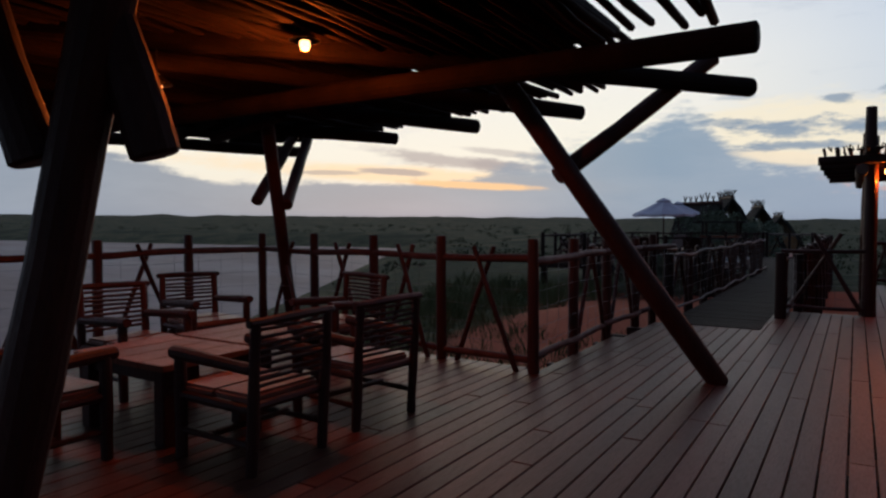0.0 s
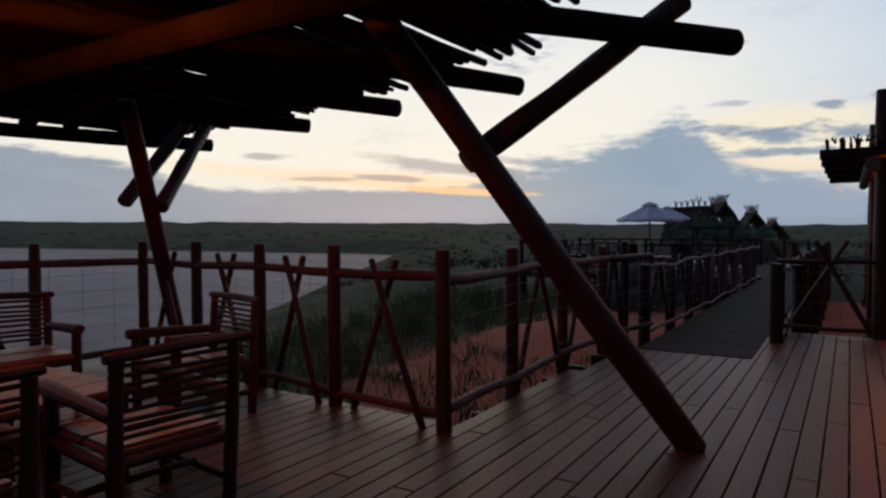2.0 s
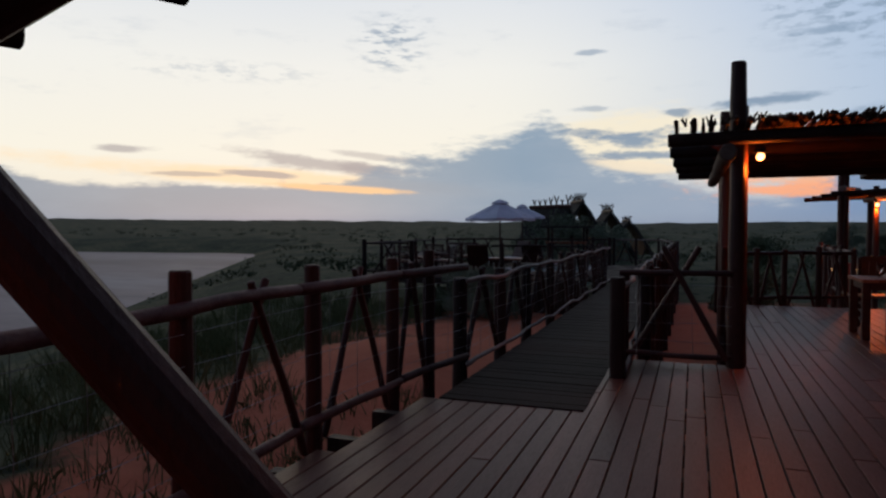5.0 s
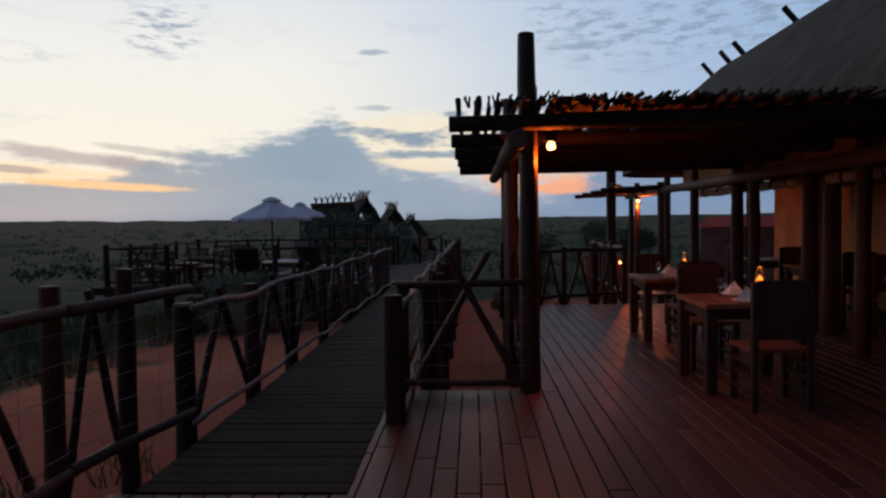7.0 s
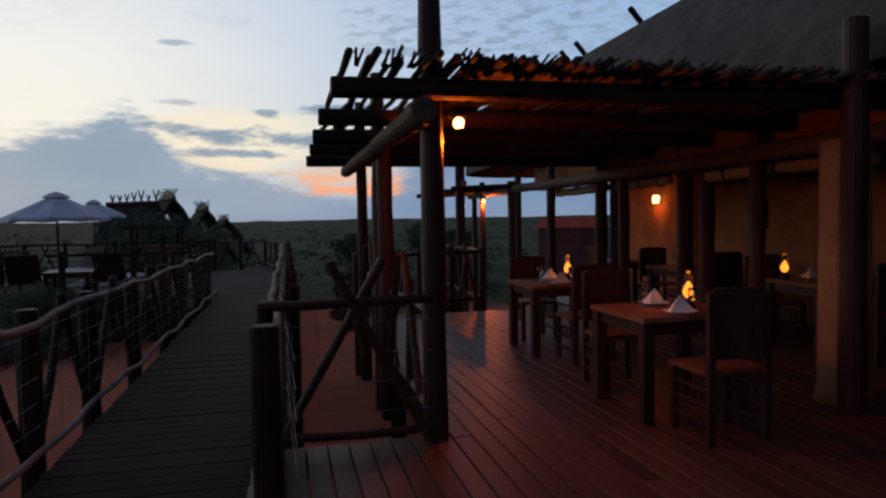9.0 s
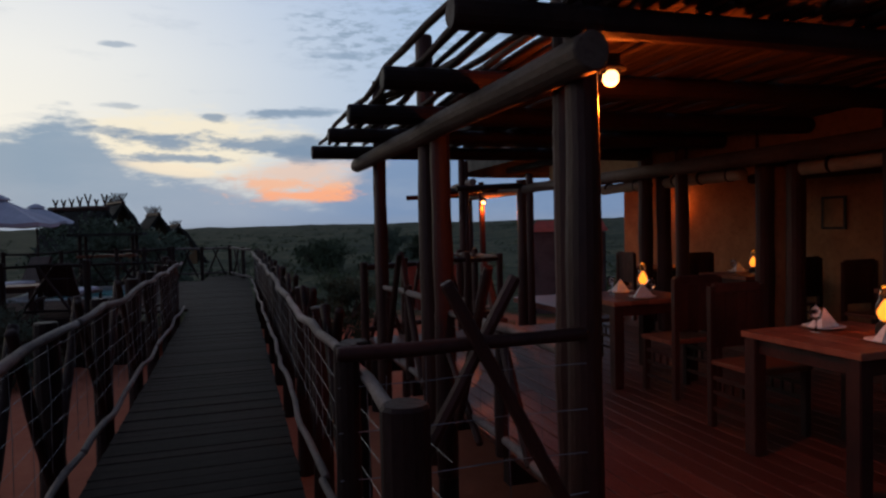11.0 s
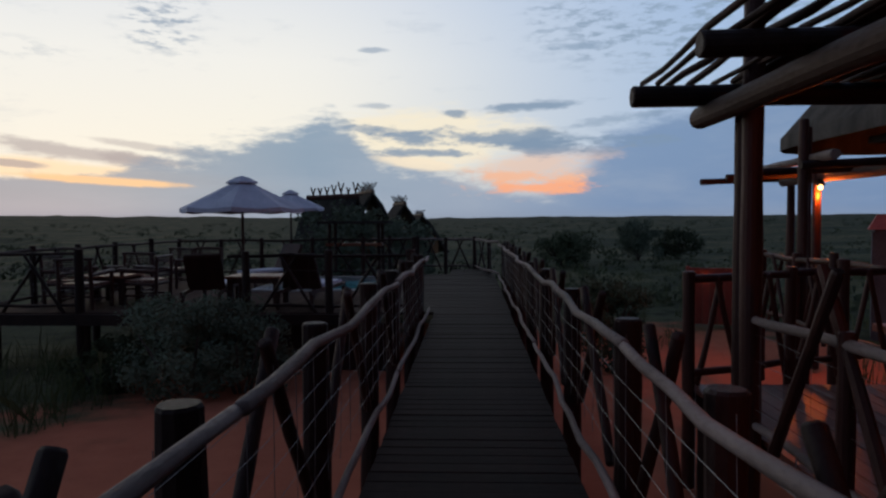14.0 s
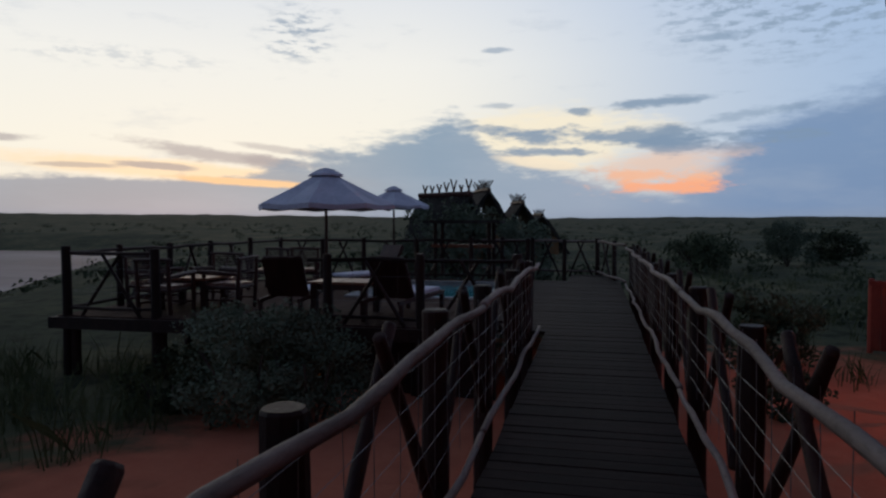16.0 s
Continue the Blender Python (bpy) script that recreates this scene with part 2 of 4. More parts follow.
M_SAND = material("red_sand", (0.26, 0.085, 0.05), (0.36, 0.125, 0.07), 0.95, 0.5, (1, 1, 1), 0.6, 9, dist=0.03, spec=0.02)
M_CHAIR = material("chair_wood", (0.028, 0.010, 0.008), (0.05, 0.018, 0.013), 0.5, 6, (1, 1, 0.4), 0.4, 50, spec=0.2)
M_SEAT = material("seat_leather", (0.14, 0.06, 0.045), (0.20, 0.085, 0.06), 0.42, 8, (1, 1, 1), 0.25, 60, spec=0.4)
M_TABLE = material("table_wood", (0.15, 0.05, 0.03), (0.22, 0.085, 0.05), 0.42, 5, (0.3, 2, 1), 0.25, 40, spec=0.1)
M_PLASTER = material("ochre_plaster", (0.19, 0.095, 0.046), (0.26, 0.14, 0.068), 0.9, 2, (1, 1, 1), 0.4, 18)
M_FLOOR = material("polished_floor", (0.10, 0.045, 0.035), (0.14, 0.06, 0.045), 0.4, 2, (1, 1, 1), 0.1, 20, spec=0.4)
M_THATCH = material("thatch", (0.06, 0.052, 0.045), (0.10, 0.086, 0.072), 0.95, 3, (1, 1, 0.25), 0.9, 55, dist=0.04)
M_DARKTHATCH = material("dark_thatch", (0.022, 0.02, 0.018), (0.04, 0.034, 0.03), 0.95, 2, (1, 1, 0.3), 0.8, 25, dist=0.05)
M_CANVAS = material("parasol_canvas", (0.40, 0.40, 0.47), (0.50, 0.49, 0.56), 0.8, 3, (1, 1, 1), 0.15, 30, vary=0.05)
M_STEEL = material("galvanised_wire", (0.13, 0.125, 0.12), (0.22, 0.21, 0.21), 0.5, 8, (1, 1, 1), 0.1, 60, metal=0.6)
M_BLACK = material("dark_metal", (0.02, 0.02, 0.02), (0.04, 0.035, 0.03), 0.5, 8, (1, 1, 1), 0.1, 60, metal=0.4)
M_WHITE = material("white_linen", (0.70, 0.67, 0.62), (0.78, 0.75, 0.70), 0.85, 8, (1, 1, 1), 0.2, 40, vary=0.05)
M_TOWEL = material("orange_napkin", (0.70, 0.36, 0.10), (0.80, 0.45, 0.15), 0.85, 8, (1, 1, 1), 0.2, 40, vary=0.05)
M_PAN = material("salt_pan", (0.24, 0.18, 0.18), (0.14, 0.075, 0.068), 0.65, 0.03, (0.35, 1, 1), 0.15, 0.5, vary=0, dist=0.05, spec=0.18)
M_REDSCREEN = material("red_timber", (0.22, 0.035, 0.025), (0.30, 0.055, 0.035), 0.6, 4, (1, 1, 0.3), 0.3, 40)
M_TENT = material("dark_canvas", (0.05, 0.05, 0.06), (0.08, 0.08, 0.09), 0.85, 2, (1, 1, 1), 0.3, 20)
M_LEAF = material("grey_green_leaf", (0.082, 0.102, 0.068), (0.13, 0.148, 0.10), 0.7, 3, (1, 1, 1), 0.1, 20, spec=0.04)
M_LEAF2 = material("olive_leaf", (0.034, 0.042, 0.024), (0.06, 0.068, 0.036), 0.7, 3, (1, 1, 1), 0.1, 20, spec=0.03)
M_GRASS = material("dry_green_grass", (0.055, 0.070, 0.030), (0.10, 0.105, 0.050), 0.8, 0.6, (1, 1, 1), 0.1, 10, spec=0.03)
M_BARK = material("bark", (0.05, 0.04, 0.035), (0.09, 0.07, 0.06), 0.9, 6, (1, 1, 0.4), 0.7, 40)
# near-black roof wood: the shade under the lounge roof, put into the colour
M_SHADEWOOD = material("shaded_roof_wood", (0.010, 0.006, 0.005), (0.020, 0.012, 0.009), 0.85, 4, (1, 0.4, 1), 0.6, 60, spec=0.05)
M_BLIND = material("rolled_canvas", (0.26, 0.21, 0.15), (0.36, 0.30, 0.22), 0.9, 3, (1, 0.3, 1), 0.5, 30)
M_BULB = glowing("bulb_glow", (1.0, 0.50, 0.19), 4.5)
M_FLAME = glowing("flame_glow", (1.0, 0.27, 0.022), 2.4)

M_GROUND = bpy.data.materials.new("savanna_ground")
M_GROUND.use_nodes = True
gt = M_GROUND.node_tree
gb = gt.nodes["Principled BSDF"]
gc = gt.nodes.new("ShaderNodeTexCoord")
gs = gt.nodes.new("ShaderNodeSeparateXYZ")
gt.links.new(gc.outputs["Object"], gs.inputs[0])
gx, gy = gs.outputs[0], gs.outputs[1]
veg = mixc(gt, step(gt, noise_tex(gt, gc.outputs["Object"], 0.09, 8, 0.65), 0.38, 0.66), (0.042, 0.050, 0.030), (0.115, 0.105, 0.058))
veg = mixc(gt, step(gt, noise_tex(gt, gc.outputs["Object"], 1.7, 6, 0.7), 0.48, 0.62), veg, (0.026, 0.032, 0.020))
sandc = mixc(gt, noise_tex(gt, gc.outputs["Object"], 2.5, 8, 0.7), (0.28, 0.080, 0.047), (0.46, 0.150, 0.087))
# red sand round the lodge, ragged edge
rx = mth(gt, "DIVIDE", mth(gt, "ADD", gx, -2.2), 7.6)
ry = mth(gt, "DIVIDE", mth(gt, "ADD", gy, -5.0), 12.5)
rr = mth(gt, "SQRT", mth(gt, "ADD", mth(gt, "MULTIPLY", rx, rx), mth(gt, "MULTIPLY", ry, ry)))
rr = mth(gt, "ADD", rr, mth(gt, "MULTIPLY", mth(gt, "SUBTRACT", noise_tex(gt, gc.outputs["Object"], 0.45, 6, 0.6), 0.5), 1.0))
gt.links.new(mixc(gt, step(gt, rr, 1.12, 0.92), veg, sandc), gb.inputs["Base Color"])
gb.inputs["Roughness"].default_value = 0.95
gb.inputs["Specular IOR Level"].default_value = 0.03
gbp = gt.nodes.new("ShaderNodeBump")
gbp.inputs["Strength"].default_value, gbp.inputs["Distance"].default_value = 0.7, 0.06
gt.links.new(noise_tex(gt, gc.outputs["Object"], 5, 8, 0.7), gbp.inputs["Height"])
gt.links.new(gbp.outputs[0], gb.inputs["Normal"])

M_GLASS = bpy.data.materials.new("clear_glass")
M_GLASS.use_nodes = True
b = M_GLASS.node_tree.nodes["Principled BSDF"]
b.inputs["Transmission Weight"].default_value, b.inputs["Roughness"].default_value, b.inputs["IOR"].default_value = 1.0, 0.03, 1.3
M_WATER = bpy.data.materials.new("pool_water")
M_WATER.use_nodes = True
t = M_WATER.node_tree
b = t.nodes["Principled BSDF"]
b.inputs["Base Color"].default_value, b.inputs["Roughness"].default_value = (0.04, 0.27, 0.29, 1), 0.08
wb = t.nodes.new("ShaderNodeBump")
wb.inputs["Strength"].default_value, wb.inputs["Distance"].default_value = 0.3, 0.02
t.links.new(noise_tex(t, None, 18, 3), wb.inputs["Height"])
t.links.new(wb.outputs[0], b.inputs["Normal"])


# ---------------- building helpers ----------------
rng = random.Random(7)


def thing(name, label, category, at=(0, 0, 0), turn=0.0, group="", kind=""):
    ob = tagged(new(name), label, category, group, kind)
    ob.matrix_basis = pose(*at, 0, 0, turn)
    ob.empty_display_size = 0.1
    return ob


def part(name, bm, mat, parent=None, label="", smooth=False):
    me = bpy.data.meshes.new(name)
    bmesh.ops.recalc_face_normals(bm, faces=bm.faces)
    bm.to_mesh(me)
    bm.free()
    me.materials.append(mat)
    if smooth:
        me.polygons.foreach_set("use_smooth", [True] * len(me.polygons))
    ob = new(name, me)
    ob.parent = parent
    return tagged(ob, label)


def solo(name, bm, mat, label, category, group="", kind="", smooth=False):
    return tagged(part(name, bm, mat, None, "", smooth), label, category, group, kind)


def box(a, b, bevel=0.0, bm=None):
    bm = bm or bmesh.new()
    r = bmesh.ops.create_cube(bm, size=1)["verts"]
    for v in r:
        v.co = Vector([(a[i] + b[i]) / 2 + v.co[i] * (b[i] - a[i]) for i in range(3)])
    if bevel:
        es = {e for v in r for e in v.link_edges}
        bmesh.ops.bevel(bm, geom=list(es), offset=bevel, segments=2, affect="EDGES")
    return bm


def log(p, q, r0, r1=None, wob=0.0, rings=6, sides=10, bm=None, knots=0):
    """A round pole from p to q, tapering, with a crooked axis, bevelled ends and knots."""
    bm = bm or bmesh.new()
    p, q = Vector(p), Vector(q)
    r1 = r0 if r1 is None else r1
    ax = (q - p).normalized()
    u = ax.orthogonal().normalized()
    v = ax.cross(u)
    L = (q - p).length
    ph = [rng.uniform(0, 6.28) for _ in range(4)]
    ts = [0.0, min(0.2, 0.012 / L)] + [i / rings for i in range(1, rings)] + [1 - min(0.2, 0.012 / L), 1.0]
    prev, first = None, None
    for k, s in enumerate(ts):
        f = math.sin(math.pi * s) * 0.6 + 0.4
        c = p + ax * (L * s) + u * (wob * f * (math.sin(s * L * 2.3 + ph[0]) + 0.5 * math.sin(s * L * 6.1 + ph[1]))) + v * (wob * f * (math.sin(s * L * 2.7 + ph[2]) + 0.5 * math.sin(s * L * 5.3 + ph[3])))
        r = (r0 + (r1 - r0) * s) * (0.86 if k in (0, len(ts) - 1) else 1.0 + (0.06 * math.sin(s * L * 9 + ph[1]) if wob else 0.02 * math.sin(s * 17 + ph[2])))
        ring = []
        for i in range(sides):
            a = 6.28318 * i / sides
            rr_ = r * (1 + 0.04 * math.sin(3 * a + ph[0] + 2 * s))
            ring.append(bm.verts.new(c + u * (rr_ * math.cos(a)) + v * (rr_ * math.sin(a))))
        if prev:
            for i in range(sides):
                bm.faces.new((prev[i], prev[(i + 1) % sides], ring[(i + 1) % sides], ring[i]))
        else:
            first = ring
        prev = ring
    bm.faces.new(first[::-1])
    bm.faces.new(prev)
    return bm


def lathe(profile, n=20, bm=None, at=(0, 0, 0)):
    bm = bm or bmesh.new()
    rows_ = [[bm.verts.new((at[0] + r * math.cos(6.28318 * i / n), at[1] + r * math.sin(6.28318 * i / n), at[2] + z)) for i in range(n)] for r, z in profile]
    for a, b_ in zip(rows_, rows_[1:]):
        for i in range(n):
            bm.faces.new((a[i], a[(i + 1) % n], b_[(i + 1) % n], b_[i]))
    bm.faces.new(rows_[0][::-1])
    bm.faces.new(rows_[-1])
    return bm


def strands(lines, r=0.004, bm=None):
    """Thin wires through given runs of points, joined in one mesh."""
    bm = bm or bmesh.new()
    for pts in lines:
        prev = None
        for p in pts:
            p = Vector(p)
            ring = [bm.verts.new(p + Vector(o)) for o in ((r, 0, 0), (0, r, r), (-r, 0, 0), (0, -r, -r))]
            if prev:
                for i in range(4):
                    bm.faces.new((prev[i], prev[(i + 1) % 4], ring[(i + 1) % 4], ring[i]))
            prev = ring
    return bm


def lerp(a, b, s):
    return tuple(a[i] + (b[i] - a[i]) * s for i in range(3))


# ---------------- ground, pan, distance ----------------
def sstep(a, b_, v):
    s = min(1, max(0, (v - a) / (b_ - a)))
    return s * s * (3 - 2 * s)


def height(x, y):
    d = math.hypot(x, y)
    z = -0.95 + 0.10 * noise.noise((x * 0.35, y * 0.35, 0))
    z += 0.55 * math.exp(-((x + 3.2) / 1.8) ** 2 - ((y - 4.5) / 2.4) ** 2)          # sand heap beside the walkway
    u = -20 - 0.6 * y - x
    lake = sstep(-17, 6, u) * sstep(150, 118, y - 0.05 * x)
    z = z * (1 - lake) + lake * -5.4
    z += sstep(18, 60, d) * (1 - lake) * (-0.3 + 1.1 * noise.noise((x * 0.02, y * 0.02, 3)))
    left = sstep(0.1, -0.9, math.atan2(x, y + 1e-6))
    far = sstep(150, 900, d) * (1 - lake)
    z += far * (d * 0.0045 + left * d * 0.0075 + d * 0.004 * noise.noise((x * 0.004, y * 0.004, 8)) + d * 0.0028 * noise.noise((x * 0.013, y * 0.013, 5)))
    z += sstep(30, 60, x) * sstep(20, 60, y) * 1.6
    return z


bm = bmesh.new()
radii = [0.0] + [0.7 * 1.075 ** k for k in range(0, 118)]
NSEG = 176
grid = []
for r in radii:
    grid.append([bm.verts.new((r * math.sin(6.28318 * i / NSEG), 4 + r * math.cos(6.28318 * i / NSEG), height(r * math.sin(6.28318 * i / NSEG), 4 + r * math.cos(6.28318 * i / NSEG)))) for i in range(NSEG)])
for a, b_ in zip(grid[1:], grid[2:]):
    for i in range(NSEG):
        bm.faces.new((a[i], a[(i + 1) % NSEG], b_[(i + 1) % NSEG], b_[i]))
bm.faces.new(grid[1])
for v in grid[0]:
    bm.verts.remove(v)
solo("ground", bm, M_GROUND, "red sand and grassy savanna ground with low dunes", "ground", kind="structure", smooth=True)
bm = bmesh.new()
bmesh.ops.create_grid(bm, x_segments=24, y_segments=24, size=1)
for v in bm.verts:
    v.co = Vector((-165 + v.co.x * 155, 40 + v.co.y * 140, -4.5))
solo("water", bm, M_PAN, "pale pinkish salt pan with shallow still water", "salt pan", kind="structure")


# ---------------- decks ----------------
def deck_end(x):
    if x < -0.90:
        return -3.62 - 0.04 * (x + 0.9)
    if x < -0.66:
        return -3.75 + (x + 0.90) / 0.24 * 3.85
    if x < 0.6:
        return 0.04
    if x < 1.95:
        return 2.33
    return 8.3


deck = thing("floor", "red-brown stained timber deck of narrow boards", "deck", kind="structure")
bw, gap = 0.132, 0.009
rest = bmesh.new()
boards = []
x = -5.4
while x < 5.6:
    end = deck_end(x + bw)
    y = end
    while y > -14:
        l = rng.choice((2.4, 3.0, 3.6, 4.2)) * (rng.uniform(0.4, 1) if y == end else 1)
        boards.append((x, y - l + 0.005, y - 0.003))
        y -= l
    x += bw + gap
near = [b_ for b_ in boards if b_[0] > -3.5 and b_[2] > -9.2 and b_[1] < 5.0][:300]
cache = {}
for x, y0, y1 in boards:
    if (x, y0, y1) not in near:
        box((x, y0, -0.035), (x + bw, y1, 0.0), bm=rest)
tagged(part("board", rest, M_DECK, deck, "joined rows of deck boards"), kind="stuff")
for x, y0, y1 in near:
    L = round(y1 - y0, 2)
    if L not in cache:
        bm = box((0, 0, -0.035), (bw, L, 0.0))
        bmesh.ops.bevel(bm, geom=[e for e in bm.edges if abs(e.verts[0].co.z) < 1e-6 and abs(e.verts[1].co.z) < 1e-6], offset=0.004, segments=1, affect="EDGES")
        ob = part("board", bm, M_DECK, deck)
        cache[L] = ob.data
    else:
        ob = new("board", cache[L])
        ob.parent = deck
    ob.location = (x, y0, rng.uniform(-0.003, 0.0))
bm = bmesh.new()
for y in (-3.78, -3.2, -2.5, -1.8, -1.1, -0.4):
    box((-1.02, y, -0.2), (5.4, y + 0.09, -0.04), bm=bm)
for y in (-13, -11, -9, -7, -5.2, -4.2):
    box((-5.4, y, -0.2), (5.4, y + 0.09, -0.04), bm=bm)
for y in (0.4, 1.2, 2.3):
    box((0.62, y, -0.2), (5.4, y + 0.08, -0.04), bm=bm)
for y in (3.4, 4.6, 5.8, 7.0, 8.15):
    box((1.9, y, -0.2), (5.4, y + 0.09, -0.04), bm=bm)
part("joist", bm, M_DARKLOG, deck, "dark timber joists under the boards")
bm = bmesh.new()
for x, y in ((-5.2, -3.9), (-3, -4.2), (-1, -4.2), (0.7, 0), (0.8, 2.2), (2, 2.3), (2, 8), (5, 8), (-5.2, -8), (2, 5), (-0.9, -1)):
    log((x, y, -1.6), (x, y, -0.2), 0.09, bm=bm)
part("stilt", bm, M_DARKLOG, deck, "short round stilts carrying the deck")

walkway = thing("walkway", "narrow dark weathered plank footbridge", "walkway", kind="structure")
pm = None
y = 0.05
while y < 22.6:
    wide = y > 12.9
    if wide and y < 20.6:
        ob = part("plank", box((-1.5, 0, -0.04), (0.62, 0.135, 0.006), 0.003), M_WALK, walkway) if y < 13.05 else new("plank", ob.data)
    elif pm is None:
        ob = part("plank", box((-0.61, 0, -0.04), (0.61, 0.135, 0.006), 0.003), M_WALK, walkway)
        pm = ob.data
    else:
        ob = new("plank", pm)
    ob.parent = walkway
    ob.location = (rng.uniform(-0.006, 0.006), y, rng.uniform(-0.003, 0.003))
    y += 0.142
bm = bmesh.new()
for x in (-0.5, 0.5):
    log((x, 0.1, -0.12), (x, 22.5, -0.12), 0.07, wob=0.01, rings=20, bm=bm)
part("bearer", bm, M_DARKLOG, walkway, "round bearers under the planks")


# ---------------- pole fences ----------------
def fence(label, pts, posts, top=1.0, low=0.10, rail_mat=M_RAIL, post_mat=M_DARKLOG, pr=0.06, ph=1.22, rr=0.042, cross=True, out_=0.0, wires=5, foot=0.0, xr=0.028, wob=0.012, xh=None, group="pole fences"):
    """pts: the fence line on plan; posts: post places; poles crossed between the posts; wires along it."""
    f = thing("fence", label, "fence", (*pts[0][:2], 0), group=group)
    ox, oy = pts[0][:2]

    def loc(x, y, z):
        return (x - ox, y - oy, z)
    for a, b_ in zip(pts, pts[1:]):
        n_ = max(4, int(math.dist(a, b_) * 3))
        part("rail", log(loc(*a, top), loc(*b_, top), rr, rr * 0.88, wob, n_, 8), rail_mat, f, smooth=True)
        part("rail", log(loc(*a, low), loc(*b_, low), rr * 0.9, rr * 0.8, wob, n_, 8), rail_mat, f, smooth=True)
        d = Vector((b_[0] - a[0], b_[1] - a[1], 0)).normalized()
        nx, ny = -d.y * out_, d.x * out_
        ls = []
        for k in range(wires):
            z = low + (top - low) * (k + 0.7) / (wires + 0.4)
            m = max(3, int(math.dist(a, b_) / 0.5))
            ls.append([loc(a[0] + (b_[0] - a[0]) * s / m + nx * 0.3, a[1] + (b_[1] - a[1]) * s / m + ny * 0.3, z + rng.uniform(-0.012, 0.012)) for s in range(m + 1)])
        m = int(math.dist(a, b_) / 0.32)
        for s in range(1, m):
            px, py = a[0] + (b_[0] - a[0]) * s / m + nx * 0.3, a[1] + (b_[1] - a[1]) * s / m + ny * 0.3
            ls.append([loc(px, py, low), loc(px + rng.uniform(-0.01, 0.01), py, (low + top) / 2), loc(px, py, top)])
        if wires:
            part("wire", strands(ls, 0.0017), M_STEEL, f, "thin sagging fence wires")
    for x, y in posts:
        h = ph + rng.uniform(-0.03, 0.03)
        part("post", log(loc(x, y, foot), loc(x + rng.uniform(-0.01, 0.01), y, h), pr * 1.04, pr * 0.94, 0.003, 5, 12), post_mat, f, smooth=False)
    if cross:
        for a, b_ in zip(posts, posts[1:]):
            if math.dist(a, b_) > 2.9:
                continue
            hh = (xh or ph - 0.08)
            for s0, s1, o in ((0.14, 0.60, 0.03), (0.86, 0.42, -0.03)):
                p, q = (a[0] + (b_[0] - a[0]) * s0, a[1] + (b_[1] - a[1]) * s0), (a[0] + (b_[0] - a[0]) * s1, a[1] + (b_[1] - a[1]) * s1)
                d = Vector((b_[0] - a[0], b_[1] - a[1], 0)).normalized()
                part("brace", log(loc(p[0] - d.y * o, p[1] + d.x * o, min(foot, -0.02) if foot > -0.5 else -0.05), loc(q[0] - d.y * o, q[1] + d.x * o, hh), xr, xr * 0.9, 0.006, 6, 8), post_mat, f, smooth=True)
    return f


C1, C2 = (-0.88, -3.83), (-5.10, -3.27)
fence("stained pole fence with crossed braces and wires, edge of deck", [C1, (-3.0, -3.55), C2], [C1, (-1.99, -3.69), (-2.99, -3.53), (-4.04, -3.40), C2], 1.07, 0.12, M_RAILRED, M_LOG, 0.055, 1.26, 0.04, foot=-0.5)
fence("stained pole fence with crossed braces and wires, edge of deck", [C2, (-5.6, -10)], [(-5.2, -4.35), (-5.27, -5.45), (-5.35, -6.6), (-5.43, -7.7), (-5.5, -8.8), (-5.6, -10)], 1.07, 0.12, M_RAILRED, M_LOG, 0.055, 1.26, 0.04, foot=-0.5)
fence("pole fence leading from the deck to the footbridge", [(-0.88, -3.83), (-0.98, -1.5), (-0.94, 0.0), (-0.74, 1.2)], [(-0.98, -2.55), (-1.03, -1.25), (-1.02, 0.0), (-0.95, 0.65)], 1.05, 0.14, M_RAILRED, M_LOG, 0.06, 1.22, 0.042, foot=-0.9)
left_posts = [(-0.88, 1.35), (-0.88, 2.9), (-0.88, 4.3), (-0.88, 6.0), (-0.88, 7.9), (-0.88, 9.6), (-0.86, 11.4), (-0.86, 13.0)]
fence("weathered pole handrail fence along the footbridge", [(-0.74, 1.2), (-0.71, 4.3), (-0.70, 8.5), (-0.70, 13.1)], left_posts, 0.90, 0.05, M_RAIL, M_DARKLOG, 0.08, 0.93, 0.028, foot=-1.1, wob=0.022, xh=0.98, out_=0.3, xr=0.035)
right_posts = [(0.86, 3.0), (0.88, 4.7), (0.88, 6.15), (0.88, 8.2), (0.88, 10.1), (0.88, 12.0), (0.88, 14.0), (0.88, 16.0), (0.88, 18.0), (0.86, 19.6)]
fence("weathered pole handrail fence along the footbridge", [(0.79, 1.40), (0.72, 3.3), (0.71, 5.5), (0.72, 10.0), (0.71, 15.0), (0.70, 19.6)], right_posts, 0.87, 0.05, M_RAIL, M_DARKLOG, 0.08, 0.90, 0.028, foot=-1.1, wob=0.022, xh=0.96, out_=-0.3, xr=0.035)
gp = thing("gate_post", "short thick dark round post at the rail's end", "post", (0.73, 1.37, 0))
part("post", log((0, 0, -0.6), (0, 0, 0.97), 0.078, 0.074, 0, 4, 14), M_DARKLOG, gp)
fence("weathered fence at the far end of the footbridge", [(0.70, 19.6), (0.1, 22.6), (-3.2, 23.4)], [(0.5, 21.0), (0.1, 22.6), (-0.8, 22.8), (-1.7, 23.0), (-2.6, 23.2)], 0.92, 0.1, M_RAIL, M_DARKLOG, 0.06, 1.0, 0.035, foot=-1.1, wires=3)
fence("stained gate-like fence panel with crossed poles beside the pergola", [(0.66, 2.22), (1.78, 2.18)], [(0.70, 2.26)], 0.97, 0.10, M_LOG, M_DARKLOG, 0.055, 1.02, 0.034, cross=False, wires=4)
gx_ = thing("crossed_poles", "two crossed stained poles tied to a fence panel", "brace", (1.25, 2.2, 0))
